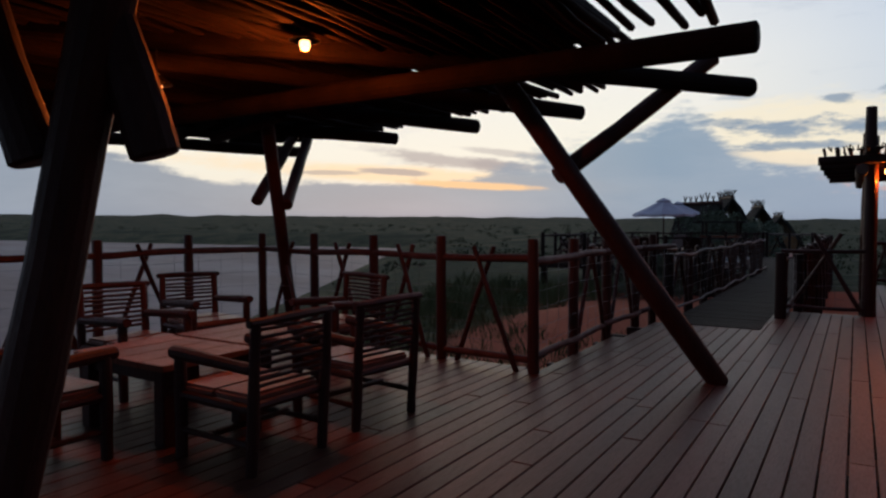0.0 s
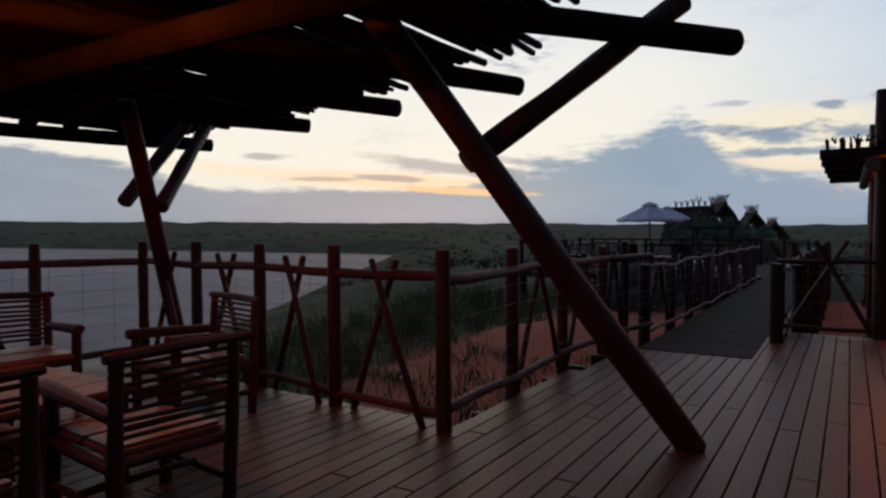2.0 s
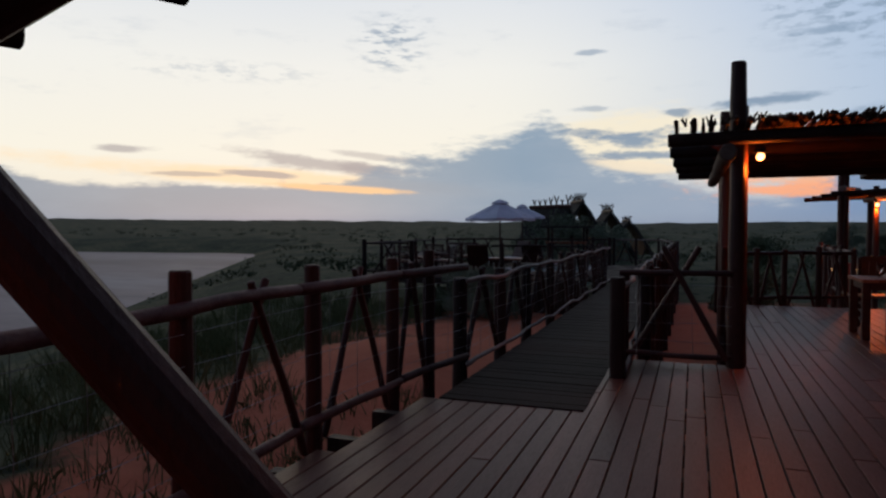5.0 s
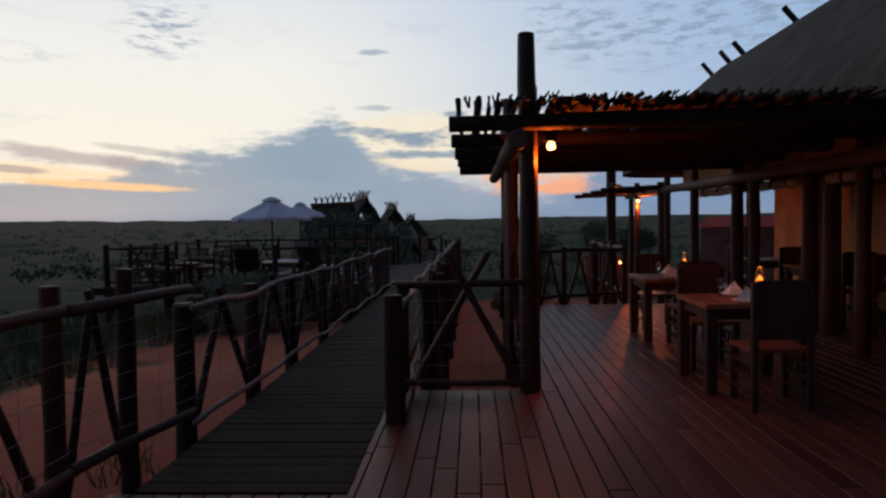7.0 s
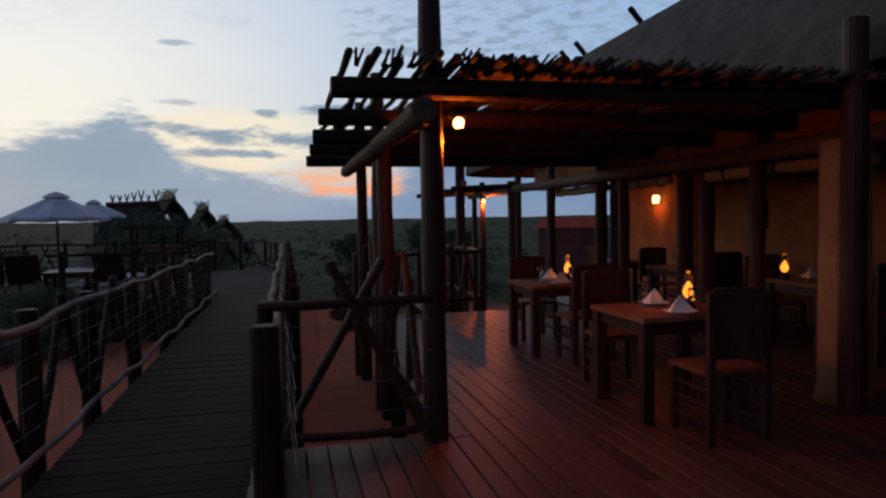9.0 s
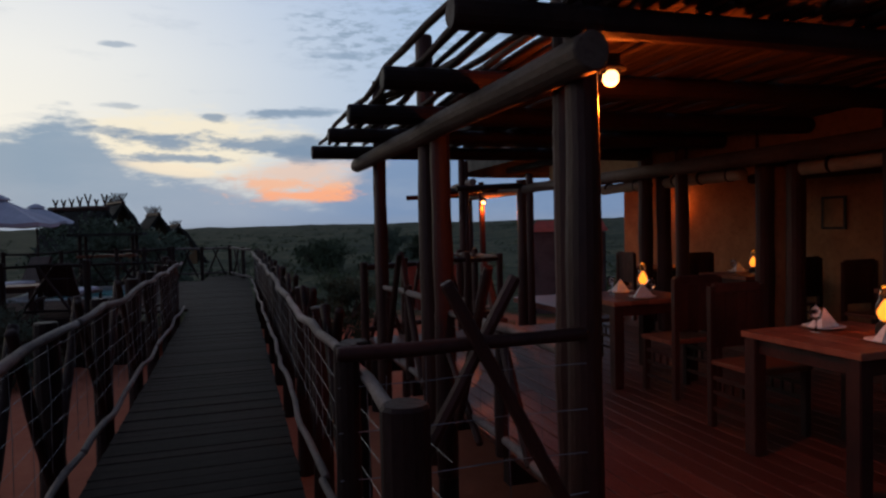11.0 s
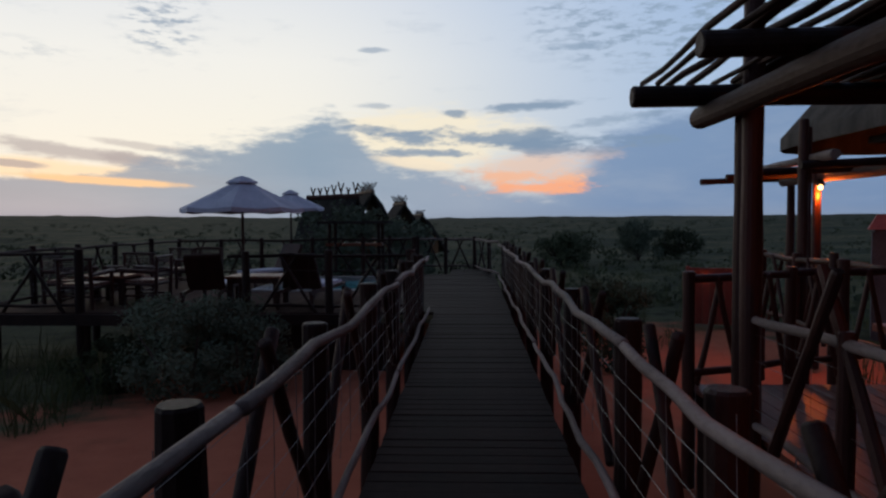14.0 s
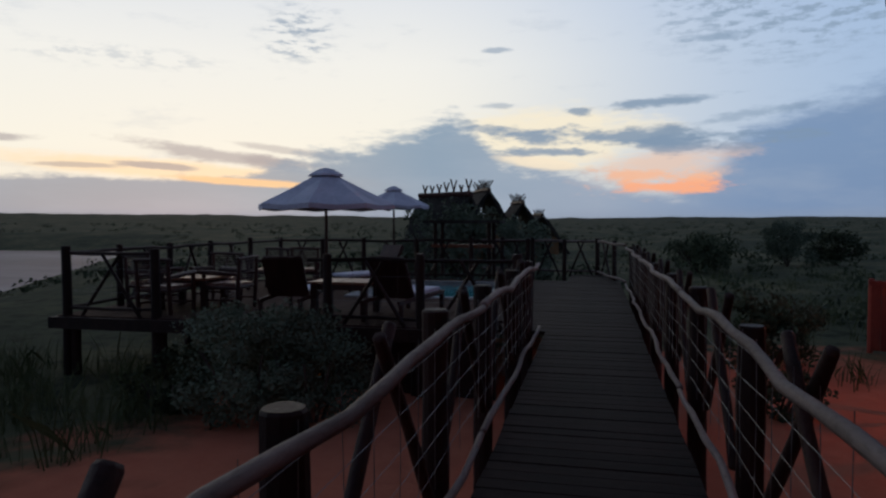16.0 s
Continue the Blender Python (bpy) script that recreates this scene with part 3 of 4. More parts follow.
part("pole", log((-0.46, 0.05, 0.08), (0.22, 0.05, 1.24), 0.034, 0.03, 0.004, 5, 8), M_LOG, gx_)
part("pole", log((0.48, -0.05, 0.08), (-0.14, -0.05, 1.24), 0.034, 0.03, 0.004, 5, 8), M_LOG, gx_)
fence("stained fence with crossed poles along the veranda edge", [(1.86, 2.5), (1.86, 7.0)], [(1.86, 3.4), (1.86, 5.7)], 0.82, 0.10, M_RAIL, M_LOG, 0.045, 0.9, 0.034, wires=4, wob=0.02)
for yy in (3.45, 5.75):
    g2 = thing("crossed_poles", "two crossed stained poles tied to a fence panel", "brace", (1.80, yy, 0))
    part("pole", log((0.05, -0.5, 0.08), (0.05, 0.18, 1.22), 0.036, 0.03, 0.004, 5, 8), M_LOG, g2)
    part("pole", log((-0.05, 0.5, 0.08), (-0.05, -0.16, 1.22), 0.036, 0.03, 0.004, 5, 8), M_LOG, g2)
fence("dark stained fence across the far end of the veranda", [(1.9, 8.2), (3.0, 8.7), (4.2, 9.1)], [(1.9, 8.2), (2.5, 8.45), (3.0, 8.7), (3.6, 8.9), (4.2, 9.1)], 0.95, 0.12, M_LOG, M_LOG, 0.055, 1.05, 0.04, foot=-0.9, wires=0)
fence("dark stained fence across the far end of the veranda", [(4.2, 9.1), (4.3, 13.2)], [(4.2, 10.2), (4.25, 11.2), (4.25, 12.2), (4.3, 13.2)], 0.95, 0.12, M_LOG, M_LOG, 0.055, 1.05, 0.04, foot=-0.9, wires=0)

# ---------------- lounge roof on leaning log posts ----------------
roof = thing("lounge_roof", "open pole roof of round logs with laid crooked laths", "pergola")
ZB = 2.60
D = Vector((-0.66, -0.75, 0))
D2 = Vector((-0.45, -0.89, 0))
# beams and laths carry the underside's shade in their base colour
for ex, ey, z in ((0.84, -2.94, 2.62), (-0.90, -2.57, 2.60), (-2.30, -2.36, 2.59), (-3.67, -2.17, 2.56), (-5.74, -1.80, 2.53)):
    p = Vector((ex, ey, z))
    part("beam", log(p, p + (D if ex > 0 else D2) * 7.0 + Vector((0, 0, 0.1)), 0.082, 0.095, 0.004, 6, 14), M_SHADEWOOD, roof)
part("beam", log((1.18, -5.40, 2.44), (-6.8, -5.25, 2.50), 0.085, 0.09, 0.004, 8, 14), M_SHADEWOOD, roof)
part("beam", log((0.9, -8.5, 2.48), (-6.8, -8.4, 2.50), 0.085, 0.09, 0.004, 8, 14), M_SHADEWOOD, roof)
part("beam", log((-6.03, -3.99, 2.53), (-4.2, -4.7, 2.58), 0.08, 0.08, 0.004, 4, 14), M_SHADEWOOD, roof)
part("beam", log((-5.03, -4.07, 2.45), (-3.2, -4.75, 2.5), 0.075, 0.08, 0.004, 4, 14), M_SHADEWOOD, roof)
x = -6.6
while x < 1.0:
    sparse = x > 0.25
    e = -2.95 - 0.17 * x if not sparse else -5.28
    if -1.2 < x <= 0.25:
        e = -3.3 - 0.17 * x - max(0, x + 0.5) * 1.2
    e += rng.uniform(-0.28, 0.12)
    part("lath", log((x + rng.uniform(-0.05, 0.05), e, 2.70 - (0.12 if sparse else 0)), (x + rng.uniform(-0.1, 0.1), -12.5, 2.74 - (0.12 if sparse else 0)), rng.uniform(0.022, 0.034), 0.03, 0.022, 14, 6), M_SHADEWOOD, roof, smooth=True)
    x += rng.uniform(0.10, 0.16) if sparse else rng.uniform(0.06, 0.085)
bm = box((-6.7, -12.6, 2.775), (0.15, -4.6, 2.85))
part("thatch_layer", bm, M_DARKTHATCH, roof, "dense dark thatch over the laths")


def leaning_post(base, top, braces, r=0.088, label="leaning round log post with a forked brace"):
    o = thing("leaning_post", label, "post", base, group="leaning roof posts")
    b0 = Vector(base)
    part("post", log((0, 0, -0.02), Vector(top) - b0, r, r * 0.95, 0.004, 6, 16), M_LOG, o)
    for p, q in braces:
        part("brace", log(Vector(p) - b0, Vector(q) - b0, r * 0.88, r * 0.8, 0.004, 5, 14), M_LOG, o)


leaning_post((0.668, -3.32, 0), (-0.90, -4.58, 2.68), [((-0.52, -4.16, 1.80), (0.56, -3.20, 2.88))], 0.092)
leaning_post((-5.09, -2.57, -0.95), (-4.16, -4.04, 2.60), [((-4.31, -3.60, 1.63), (-5.01, -2.41, 2.74)), ((-4.66, -3.76, 1.68), (-5.03, -2.66, 2.72))], 0.085)
leaning_post((-0.96, -8.40, 0), (-0.48, -8.10, 2.56), [((-0.82, -8.24, 1.62), (-1.02, -8.42, 2.5)), ((-0.46, -8.02, 1.64), (-0.62, -8.20, 2.5))], 0.10)


def bulb(name, at, watts, label, drop=0.12):
    o = thing(name, label, "lamp", at)
    part("cable", log((0, 0, drop + 0.3), (0, 0, drop * 0.5), 0.006, sides=6), M_BLACK, o)
    so = part("socket", lathe([(0.02, 0.035), (0.026, 0.05), (0.026, 0.085), (0.012, 0.1)], 12), M_BLACK, o)
    part("bulb", lathe([(0.006, -0.05), (0.026, -0.04), (0.036, -0.015), (0.034, 0.01), (0.02, 0.036)], 14), M_BULB, so, "glowing warm bulb", True)
    part("shade", lathe([(0.105, 0.018), (0.105, 0.022), (0.03, 0.075), (0.026, 0.07), (0.09, 0.018)], 20), M_BLACK, o, "flat dark metal shade", True)
    point("lamp_light", (at[0], at[1], at[2] - 0.075), watts)


bulb("pendant_lamp", (-1.47, -6.21, 2.60), 48, "glowing bare bulb hanging under the lounge roof")
bulb("pendant_lamp", (-2.50, -6.60, 2.36), 26, "glowing bare bulb hanging over the coffee tables")

# ---------------- lounge chairs and tables ----------------
def lounge_chair(at, turn):
    o = thing("armchair", "dark log armchair with twig back and leather seat", "chair", at, turn, "lounge armchairs")
    W, Dp = 0.29, 0.30
    for sx in (-1, 1):
        part("leg", log((sx * W, -Dp, 0), (sx * W * 0.98, -Dp - 0.05, 0.86), 0.036, 0.032, 0.004, 5, 10), M_CHAIR, o)
        part("leg", log((sx * W, Dp, 0), (sx * W, Dp, 0.62), 0.038, 0.036, 0.003, 4, 10), M_CHAIR, o)
        part("armrest", log((sx * W, Dp + 0.07, 0.63), (sx * W, -Dp - 0.02, 0.60), 0.042, 0.036, 0.004, 5, 10), M_CHAIR, o)
        part("stretcher", log((sx * W, -Dp, 0.17), (sx * W, Dp, 0.17), 0.022, 0.02, 0.003, 4, 8), M_CHAIR, o)
        part("seat_rail", log((sx * W, -Dp, 0.37), (sx * W, Dp, 0.38), 0.028, 0.028, 0.003, 4, 8), M_CHAIR, o)
    for y in (-Dp, Dp):
        part("seat_rail", log((-W, y, 0.38), (W, y, 0.38), 0.028, 0.028, 0.003, 4, 8), M_CHAIR, o)
    part("stretcher", log((-W, 0, 0.19), (W, 0, 0.19), 0.02, 0.02, 0.003, 4, 8), M_CHAIR, o)
    part("backrest_rail", log((-W - 0.05, -Dp - 0.05, 0.86), (W + 0.05, -Dp - 0.05, 0.87), 0.028, 0.026, 0.006, 5, 8), M_CHAIR, o)
    for k in range(9):
        z = 0.50 + 0.04 * k
        part("twig", log((-W - 0.03, -Dp - 0.03 - 0.002 * k, z), (W + 0.03, -Dp - 0.03 - 0.002 * k, z + rng.uniform(-0.01, 0.01)), 0.012, 0.011, 0.006, 6, 6), M_CHAIR, o, smooth=True)
    part("seat", box((-W + 0.01, -Dp + 0.02, 0.395), (W - 0.01, 0.01, 0.45), 0.018), M_SEAT, o, "worn brown leather seat pad")
    part("seat", box((-W + 0.01, 0.014, 0.395), (W - 0.01, Dp + 0.03, 0.448), 0.018), M_SEAT, o, "worn brown leather seat pad")
    return o


c0 = lounge_chair((-1.46, -6.70, 0), 90)
for at, turn in (((-1.46, -5.73, 0), 84), ((-2.40, -7.55, 0), 0), ((-3.50, -6.15, 0), -92), ((-4.00, -5.05, 0), -100), ((-2.72, -4.45, 0), 172)):
    copy_thing(c0, pose(*at, 0, 0, turn))


def low_table(at):
    o = thing("coffee_table", "low red-brown timber coffee table with plank top", "table", at, 0, "coffee tables")
    for k in range(4):
        part("plank", box((-0.5 + 0.25 * k + 0.002, -0.38, 0.49), (-0.25 + 0.25 * k - 0.002, 0.38, 0.53), 0.005), M_TABLE, o)
    for sx in (-1, 1):
        for sy in (-1, 1):
            part("leg", box((sx * 0.41 - 0.05, sy * 0.30 - 0.05, 0), (sx * 0.41 + 0.05, sy * 0.30 + 0.05, 0.49), 0.006), M_CHAIR, o)
    for sy in (-1, 1):
        part("apron", box((-0.36, sy * 0.30 - 0.015, 0.40), (0.36, sy * 0.30 + 0.015, 0.49)), M_CHAIR, o)
    return o


t0 = low_table((-2.42, -6.62, 0))
copy_thing(t0, pose(-2.42, -5.82, 0))

# ---------------- dining veranda: pole pergola ----------------
perg = thing("dining_pergola", "round-log pergola roofed with rough laths", "pergola")
for x, y, h, r in ((1.82, 2.26, 3.13, 0.082), (1.86, 2.46, 2.72, 0.078), (1.82, 4.45, 2.3, 0.082), (1.80, 4.76, 3.03, 0.075), (1.88, 7.0, 2.3, 0.075), (1.85, 6.82, 3.10, 0.07)):
    part("post", log((x, y, -0.5), (x, y, h), r * 1.05, r * 0.92, 0.003, 8, 16), M_LOG, perg)
for y in (3.6, 6.3, 8.9):
    part("post", log((5.45, y, 0), (5.45, y, 2.95), 0.08, 0.075, 0.003, 6, 14), M_LOG, perg)
part("side_beam", log((1.72, 1.98, 2.19), (1.70, 7.40, 2.22), 0.09, 0.085, 0.006, 8, 16), M_PEELED, perg, "thick peeled log carrying the roof beams")
part("side_beam", log((5.36, 0.5, 2.10), (5.45, 14.2, 2.12), 0.09, 0.085, 0.006, 10, 16), M_PEELED, perg, "thick peeled log carrying the roof beams")
for y in (2.12, 3.34, 4.58, 5.76, 7.16):
    part("beam", log((1.13 + rng.uniform(-0.03, 0.03), y, 2.345), (5.6, y, 2.36), 0.072, 0.078, 0.003, 6, 14), M_DARKLOG, perg)
x = 1.24
while x < 5.7:
    e0, e1 = 2.0 + rng.uniform(-0.28, 0.06), 7.30 + rng.uniform(-0.08, 0.25)
    r = rng.uniform(0.02, 0.032)
    part("lath", log((x + rng.uniform(-0.04, 0.04), e0, 2.45 + rng.uniform(0, 0.05)), (x + rng.uniform(-0.07, 0.07), e1, 2.46), r, r * 0.85, 0.02, 12, 6), M_LATH, perg, smooth=True)
    x += rng.uniform(0.075, 0.12) if x < 1.9 else rng.uniform(0.045, 0.06)
bm = bmesh.new()
for k in range(120):
    x = rng.uniform(2.05, 5.6)
    log((x, 2.05 + rng.uniform(-0.25, 0.1), 2.50), (x + rng.uniform(-0.15, 0.15), 7.3 + rng.uniform(-0.2, 0.2), 2.51), 0.022, 0.016, 0.02, 6, 5, bm=bm)
    s0 = rng.uniform(1.3, 5.6)
    log((s0, 2.15, 2.49), (s0 + rng.uniform(-0.05, 0.05), 2.0 + rng.uniform(-0.18, 0.02), 2.50 + rng.uniform(0, 0.05)), 0.012, 0.008, 0.0, 2, 5, bm=bm)
tagged(part("brushwood", bm, M_LATH, perg, "loose second layer of laths"), kind="stuff")


def wall_lamp(at, watts):
    o = thing("bulkhead_lamp", "small glowing lamp fixed under the pergola beam", "lamp", at, group="pergola lamps")
    part("backplate", box((-0.05, -0.012, 0.03), (0.05, 0.012, 0.13), 0.006), M_BLACK, o)
    sd = part("shade", lathe([(0.075, 0.045), (0.07, 0.06), (0.03, 0.085), (0.015, 0.09)], 16), M_BLACK, o, smooth=True)
    part("bulb", lathe([(0.010, -0.03), (0.030, -0.02), (0.040, 0.0), (0.038, 0.025), (0.025, 0.044)], 16), M_BULB, sd, "glowing warm glass globe", True)
    point("lamp_light", (at[0], at[1], at[2] - 0.12), watts)


wall_lamp((2.04, 2.36, 2.16), 40)
wall_lamp((5.39, 12.83, 1.95), 72)

# far pergola and lamp pole
fp = thing("far_pergola", "second log pergola beyond the veranda", "pergola")
for x, y, h in ((5.40, 12.95, 2.4), (4.38, 11.3, 2.78), (4.5, 11.45, 2.7), (5.45, 10.6, 2.4), (5.5, 14.0, 2.3)):
    part("post", log((x, y, -0.9), (x, y, h), 0.07, 0.065, 0.003, 6, 12), M_LOG, fp)
part("beam", log((4.2, 10.2, 2.22), (5.5, 15.2, 2.42), 0.06, 0.06, 0.004, 8, 12), M_RAIL, fp)
for y in (10.8, 12.0, 13.2, 14.4):
    part("beam", log((4.1, y, 2.14), (5.8, y, 2.2), 0.055, 0.055, 0.003, 5, 12), M_DARKLOG, fp)

# ---------------- lodge building ----------------
wall = thing("wall_east", "ochre plastered lodge wall, warm in lamplight", "wall", kind="structure")
part("plaster", box((7.2, 1.2, 0), (7.45, 7.0, 2.5)), M_PLASTER, wall)
part("skirting", box((7.17, 1.2, 0), (7.2, 7.0, 0.12)), M_DARKLOG, wall)
part("top_beam", log((7.12, 1.3, 2.02), (7.12, 7.0, 2.02), 0.07, 0.07, 0.004, 8, 12), M_DARKLOG, wall, "dark log beam along the wall's top")
wn = thing("wall_alcove", "ochre plastered wall of the lodge's set-back end", "wall", kind="structure")
part("plaster", box((7.45, 6.75, 0), (8.45, 7.0, 2.5)), M_PLASTER, wn)
part("plaster", box((8.2, 7.003, 0), (8.45, 11.8, 2.5)), M_PLASTER, wn)
ws = thing("wall_south", "ochre plastered lodge end wall", "wall", kind="structure")
part("plaster", box((5.6, -14, 0), (5.85, 1.2, 2.5)), M_PLASTER, ws)
part("plaster", box((5.85, 1.0, 0), (7.45, 1.2, 2.5)), M_PLASTER, ws)
lin = thing("wall_lintel", "plastered band over the lodge's open front", "wall", kind="structure")
part("plaster", box((5.65, 1.2, 2.06), (5.85, 10.2, 2.5)), M_PLASTER, lin)
for x, y in ((5.14, 2.22), (5.98, 5.36)):
    pl = thing("pillar", "rounded ochre plaster pillar beside log posts", "pillar", (x, y, 0), group="plaster pillars")
    part("shaft", lathe([(0.22, 0), (0.19, 0.15), (0.18, 2.06)], 20), M_PLASTER, pl, smooth=True)
for x, y, h in ((4.95, 1.95, 2.92), (5.16, 1.66, 2.5), (5.84, 4.98, 2.6), (5.74, 5.30, 2.6), (5.56, 7.20, 2.6), (5.76, 7.08, 2.6), (5.4, 10.85, 2.3)):
    pp_ = thing("lodge_post", "thick round log post at the lodge front", "post", (x, y, 0 if y < 9 else -0.95), group="lodge posts")
    part("post", log((0, 0, 0), (0, 0, h if y < 9 else h + 0.95), 0.10, 0.09, 0.004, 6, 14), M_LOG, pp_)
for y0, y1 in ((2.5, 4.8), (5.6, 7.0), (7.35, 9.4)):
    rb = thing("rolled_blind", "pale canvas blind rolled up under the lodge eave", "blind", (5.74, y0, 1.98), group="rolled blinds")
    part("roll", log((0, 0, 0), (0, y1 - y0, -0.01), 0.075, 0.07, 0.006, 9, 12), M_BLIND, rb, smooth=True)
    for k in range(3):
        yy = (y1 - y0) * (0.15 + 0.35 * k)
        part("strap", log((0, yy - 0.015, 0), (0, yy + 0.015, 0), 0.083, 0.083, 0, 2, 12), M_DARKLOG, rb, "dark tie strap")
solo("floor_lodge", box((5.6, -14, -0.1), (8.5, 11.8, 0.004)), M_FLOOR, "polished dark red floor inside the lodge", "floor", kind="structure")
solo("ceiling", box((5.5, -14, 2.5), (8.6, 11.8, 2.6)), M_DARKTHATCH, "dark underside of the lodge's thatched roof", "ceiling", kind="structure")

th = thing("thatched_roof", "large weathered grey thatched lodge roof with ridge poles", "roof")
bm = bmesh.new()
sect = [(0.0, 2.62), (0.0, 2.85), (0.55, 3.5), (1.2, 4.12), (1.8, 4.75), (2.2, 5.08), (2.5, 5.2), (2.8, 5.08), (3.3, 4.7), (5.2, 2.85), (5.2, 2.62)]
rows_ = []
for y, s in ((-16, 1), (-8, 1), (0, 1), (6, 1), (12.6, 1), (13.4, 0.97), (13.9, 0.90), (14.3, 0.74), (14.55, 0.48), (14.7, 0.15)):
    rows_.append([bm.verts.new((5.1 + u if s == 1 else 7.6 + (u - 2.5) * (0.35 + 0.65 * s), y, 2.62 + (z - 2.62) * s)) for u, z in sect])
for a, b_ in zip(rows_, rows_[1:]):
    for i in range(len(sect) - 1):
        bm.faces.new((a[i], a[i + 1], b_[i + 1], b_[i]))
bm.faces.new(rows_[0])
bm.faces.new(rows_[-1][::-1])
part("thatch", bm, M_THATCH, th, smooth=True)
for y in (13.6, 12.4, 11.6, 9.2, 7.0, 5.0):
    part("ridge_pole", log((7.6, y, 4.95), (7.25, y + 0.12, 5.45), 0.055, 0.055, 0, 3, 10), M_DARKLOG, th)

wl = thing("wall_light", "small glowing wall lamp throwing light down the plaster", "lamp", (8.11, 9.85, 1.84))
part("bracket", box((0.0, -0.04, -0.08), (0.08, 0.04, 0.1), 0.005), M_BLACK, wl)
part("shade", lathe([(0.05, -0.06), (0.07, -0.02), (0.07, 0.08), (0.05, 0.1)], 14), M_BULB, wl, "glowing amber glass shade", True)
point("lamp_light", (7.98, 9.85, 1.74), 6)
pf = thing("picture_frame", "dark wooden picture frame hanging on plaster wall", "picture", (7.18, 5.72, 1.52))
for a, b_ in (((-0.02, -0.17, -0.2), (0.01, -0.14, 0.2)), ((-0.02, 0.14, -0.2), (0.01, 0.17, 0.2)), ((-0.02, -0.14, 0.17), (0.01, 0.14, 0.2)), ((-0.02, -0.14, -0.2), (0.01, 0.14, -0.17))):
    part("frame", box(a, b_, 0.003), M_BLACK, pf)
part("picture", box((-0.008, -0.14, -0.17), (0.008, 0.14, 0.17)), M_PLASTER, pf, "faded ochre picture")

# dining furniture
def dining_table(at, turn=0):
    o = thing("dining_table", "dark timber dining table laid for dinner", "table", at, turn, "dining tables")
    for k in range(5):
        part("plank", box((-0.45 + 0.18 * k + 0.0015, -0.42, 0.735), (-0.27 + 0.18 * k - 0.0015, 0.42, 0.775), 0.004), M_TABLE, o)
    for sx in (-1, 1):
        for sy in (-1, 1):
            part("leg", box((sx * 0.39 - 0.045, sy * 0.36 - 0.045, 0), (sx * 0.39 + 0.045, sy * 0.36 + 0.045, 0.735), 0.005), M_CHAIR, o)
        part("apron", box((sx * 0.39 - 0.012, -0.315, 0.64), (sx * 0.39 + 0.012, 0.315, 0.735)), M_CHAIR, o)
    for sy in (-1, 1):
        part("apron", box((-0.345, sy * 0.36 - 0.012, 0.64), (0.345, sy * 0.36 + 0.012, 0.735)), M_CHAIR, o)
    return o


def dining_chair(at, turn):
    o = thing("dining_chair", "dark timber dining chair with high panelled back", "chair", at, turn, "dining chairs")
    for sx in (-1, 1):
        part("leg", box((sx * 0.21 - 0.024, -0.23, 0), (sx * 0.21 + 0.024, -0.18, 1.0), 0.005), M_CHAIR, o)
        part("leg", box((sx * 0.21 - 0.024, 0.18, 0), (sx * 0.21 + 0.024, 0.23, 0.45), 0.005), M_CHAIR, o)
        for z in (0.12, 0.24, 0.34):
            part("stretcher", box((sx * 0.21 - 0.012, -0.18, z), (sx * 0.21 + 0.012, 0.18, z + 0.028)), M_CHAIR, o)
        for y in (-0.09, 0.0, 0.09):
            part("spindle", box((sx * 0.21 - 0.008, y - 0.008, 0.268), (sx * 0.21 + 0.008, y + 0.008, 0.34)), M_CHAIR, o)
    part("seat", box((-0.24, -0.18, 0.45), (0.24, 0.24, 0.485), 0.008), M_TABLE, o)
    for k in range(4):
        part("panel", box((-0.186 + 0.093 * k + 0.002, -0.217, 0.56), (-0.093 + 0.093 * k - 0.002, -0.195, 0.95), 0.004), M_CHAIR, o)
    part("backrest_rail", box((-0.20, -0.228, 0.95), (0.20, -0.185, 1.02), 0.008), M_CHAIR, o)
    return o


def oil_lamp(at, watts):
    o = thing("oil_lamp", "small lit oil lamp with glass chimney on table", "lamp", at, group="oil lamps")
    ft = part("font", lathe([(0.05, 0), (0.055, 0.02), (0.05, 0.06), (0.025, 0.085)], 16), M_BLACK, o, smooth=True)
    ch = part("chimney", lathe([(0.028, 0.085), (0.056, 0.125), (0.056, 0.165), (0.032, 0.22), (0.028, 0.29)], 16), M_GLASS, o, "clear glass chimney", True)
    ch.visible_shadow = False
    part("flame", lathe([(0.008, 0.09), (0.026, 0.108), (0.034, 0.135), (0.020, 0.175), (0.004, 0.21)], 10), M_FLAME, ft, "small orange flame", True)
    if watts:
        point("lamp_light", (at[0], at[1], at[2] + 0.15), watts, size=0.03)


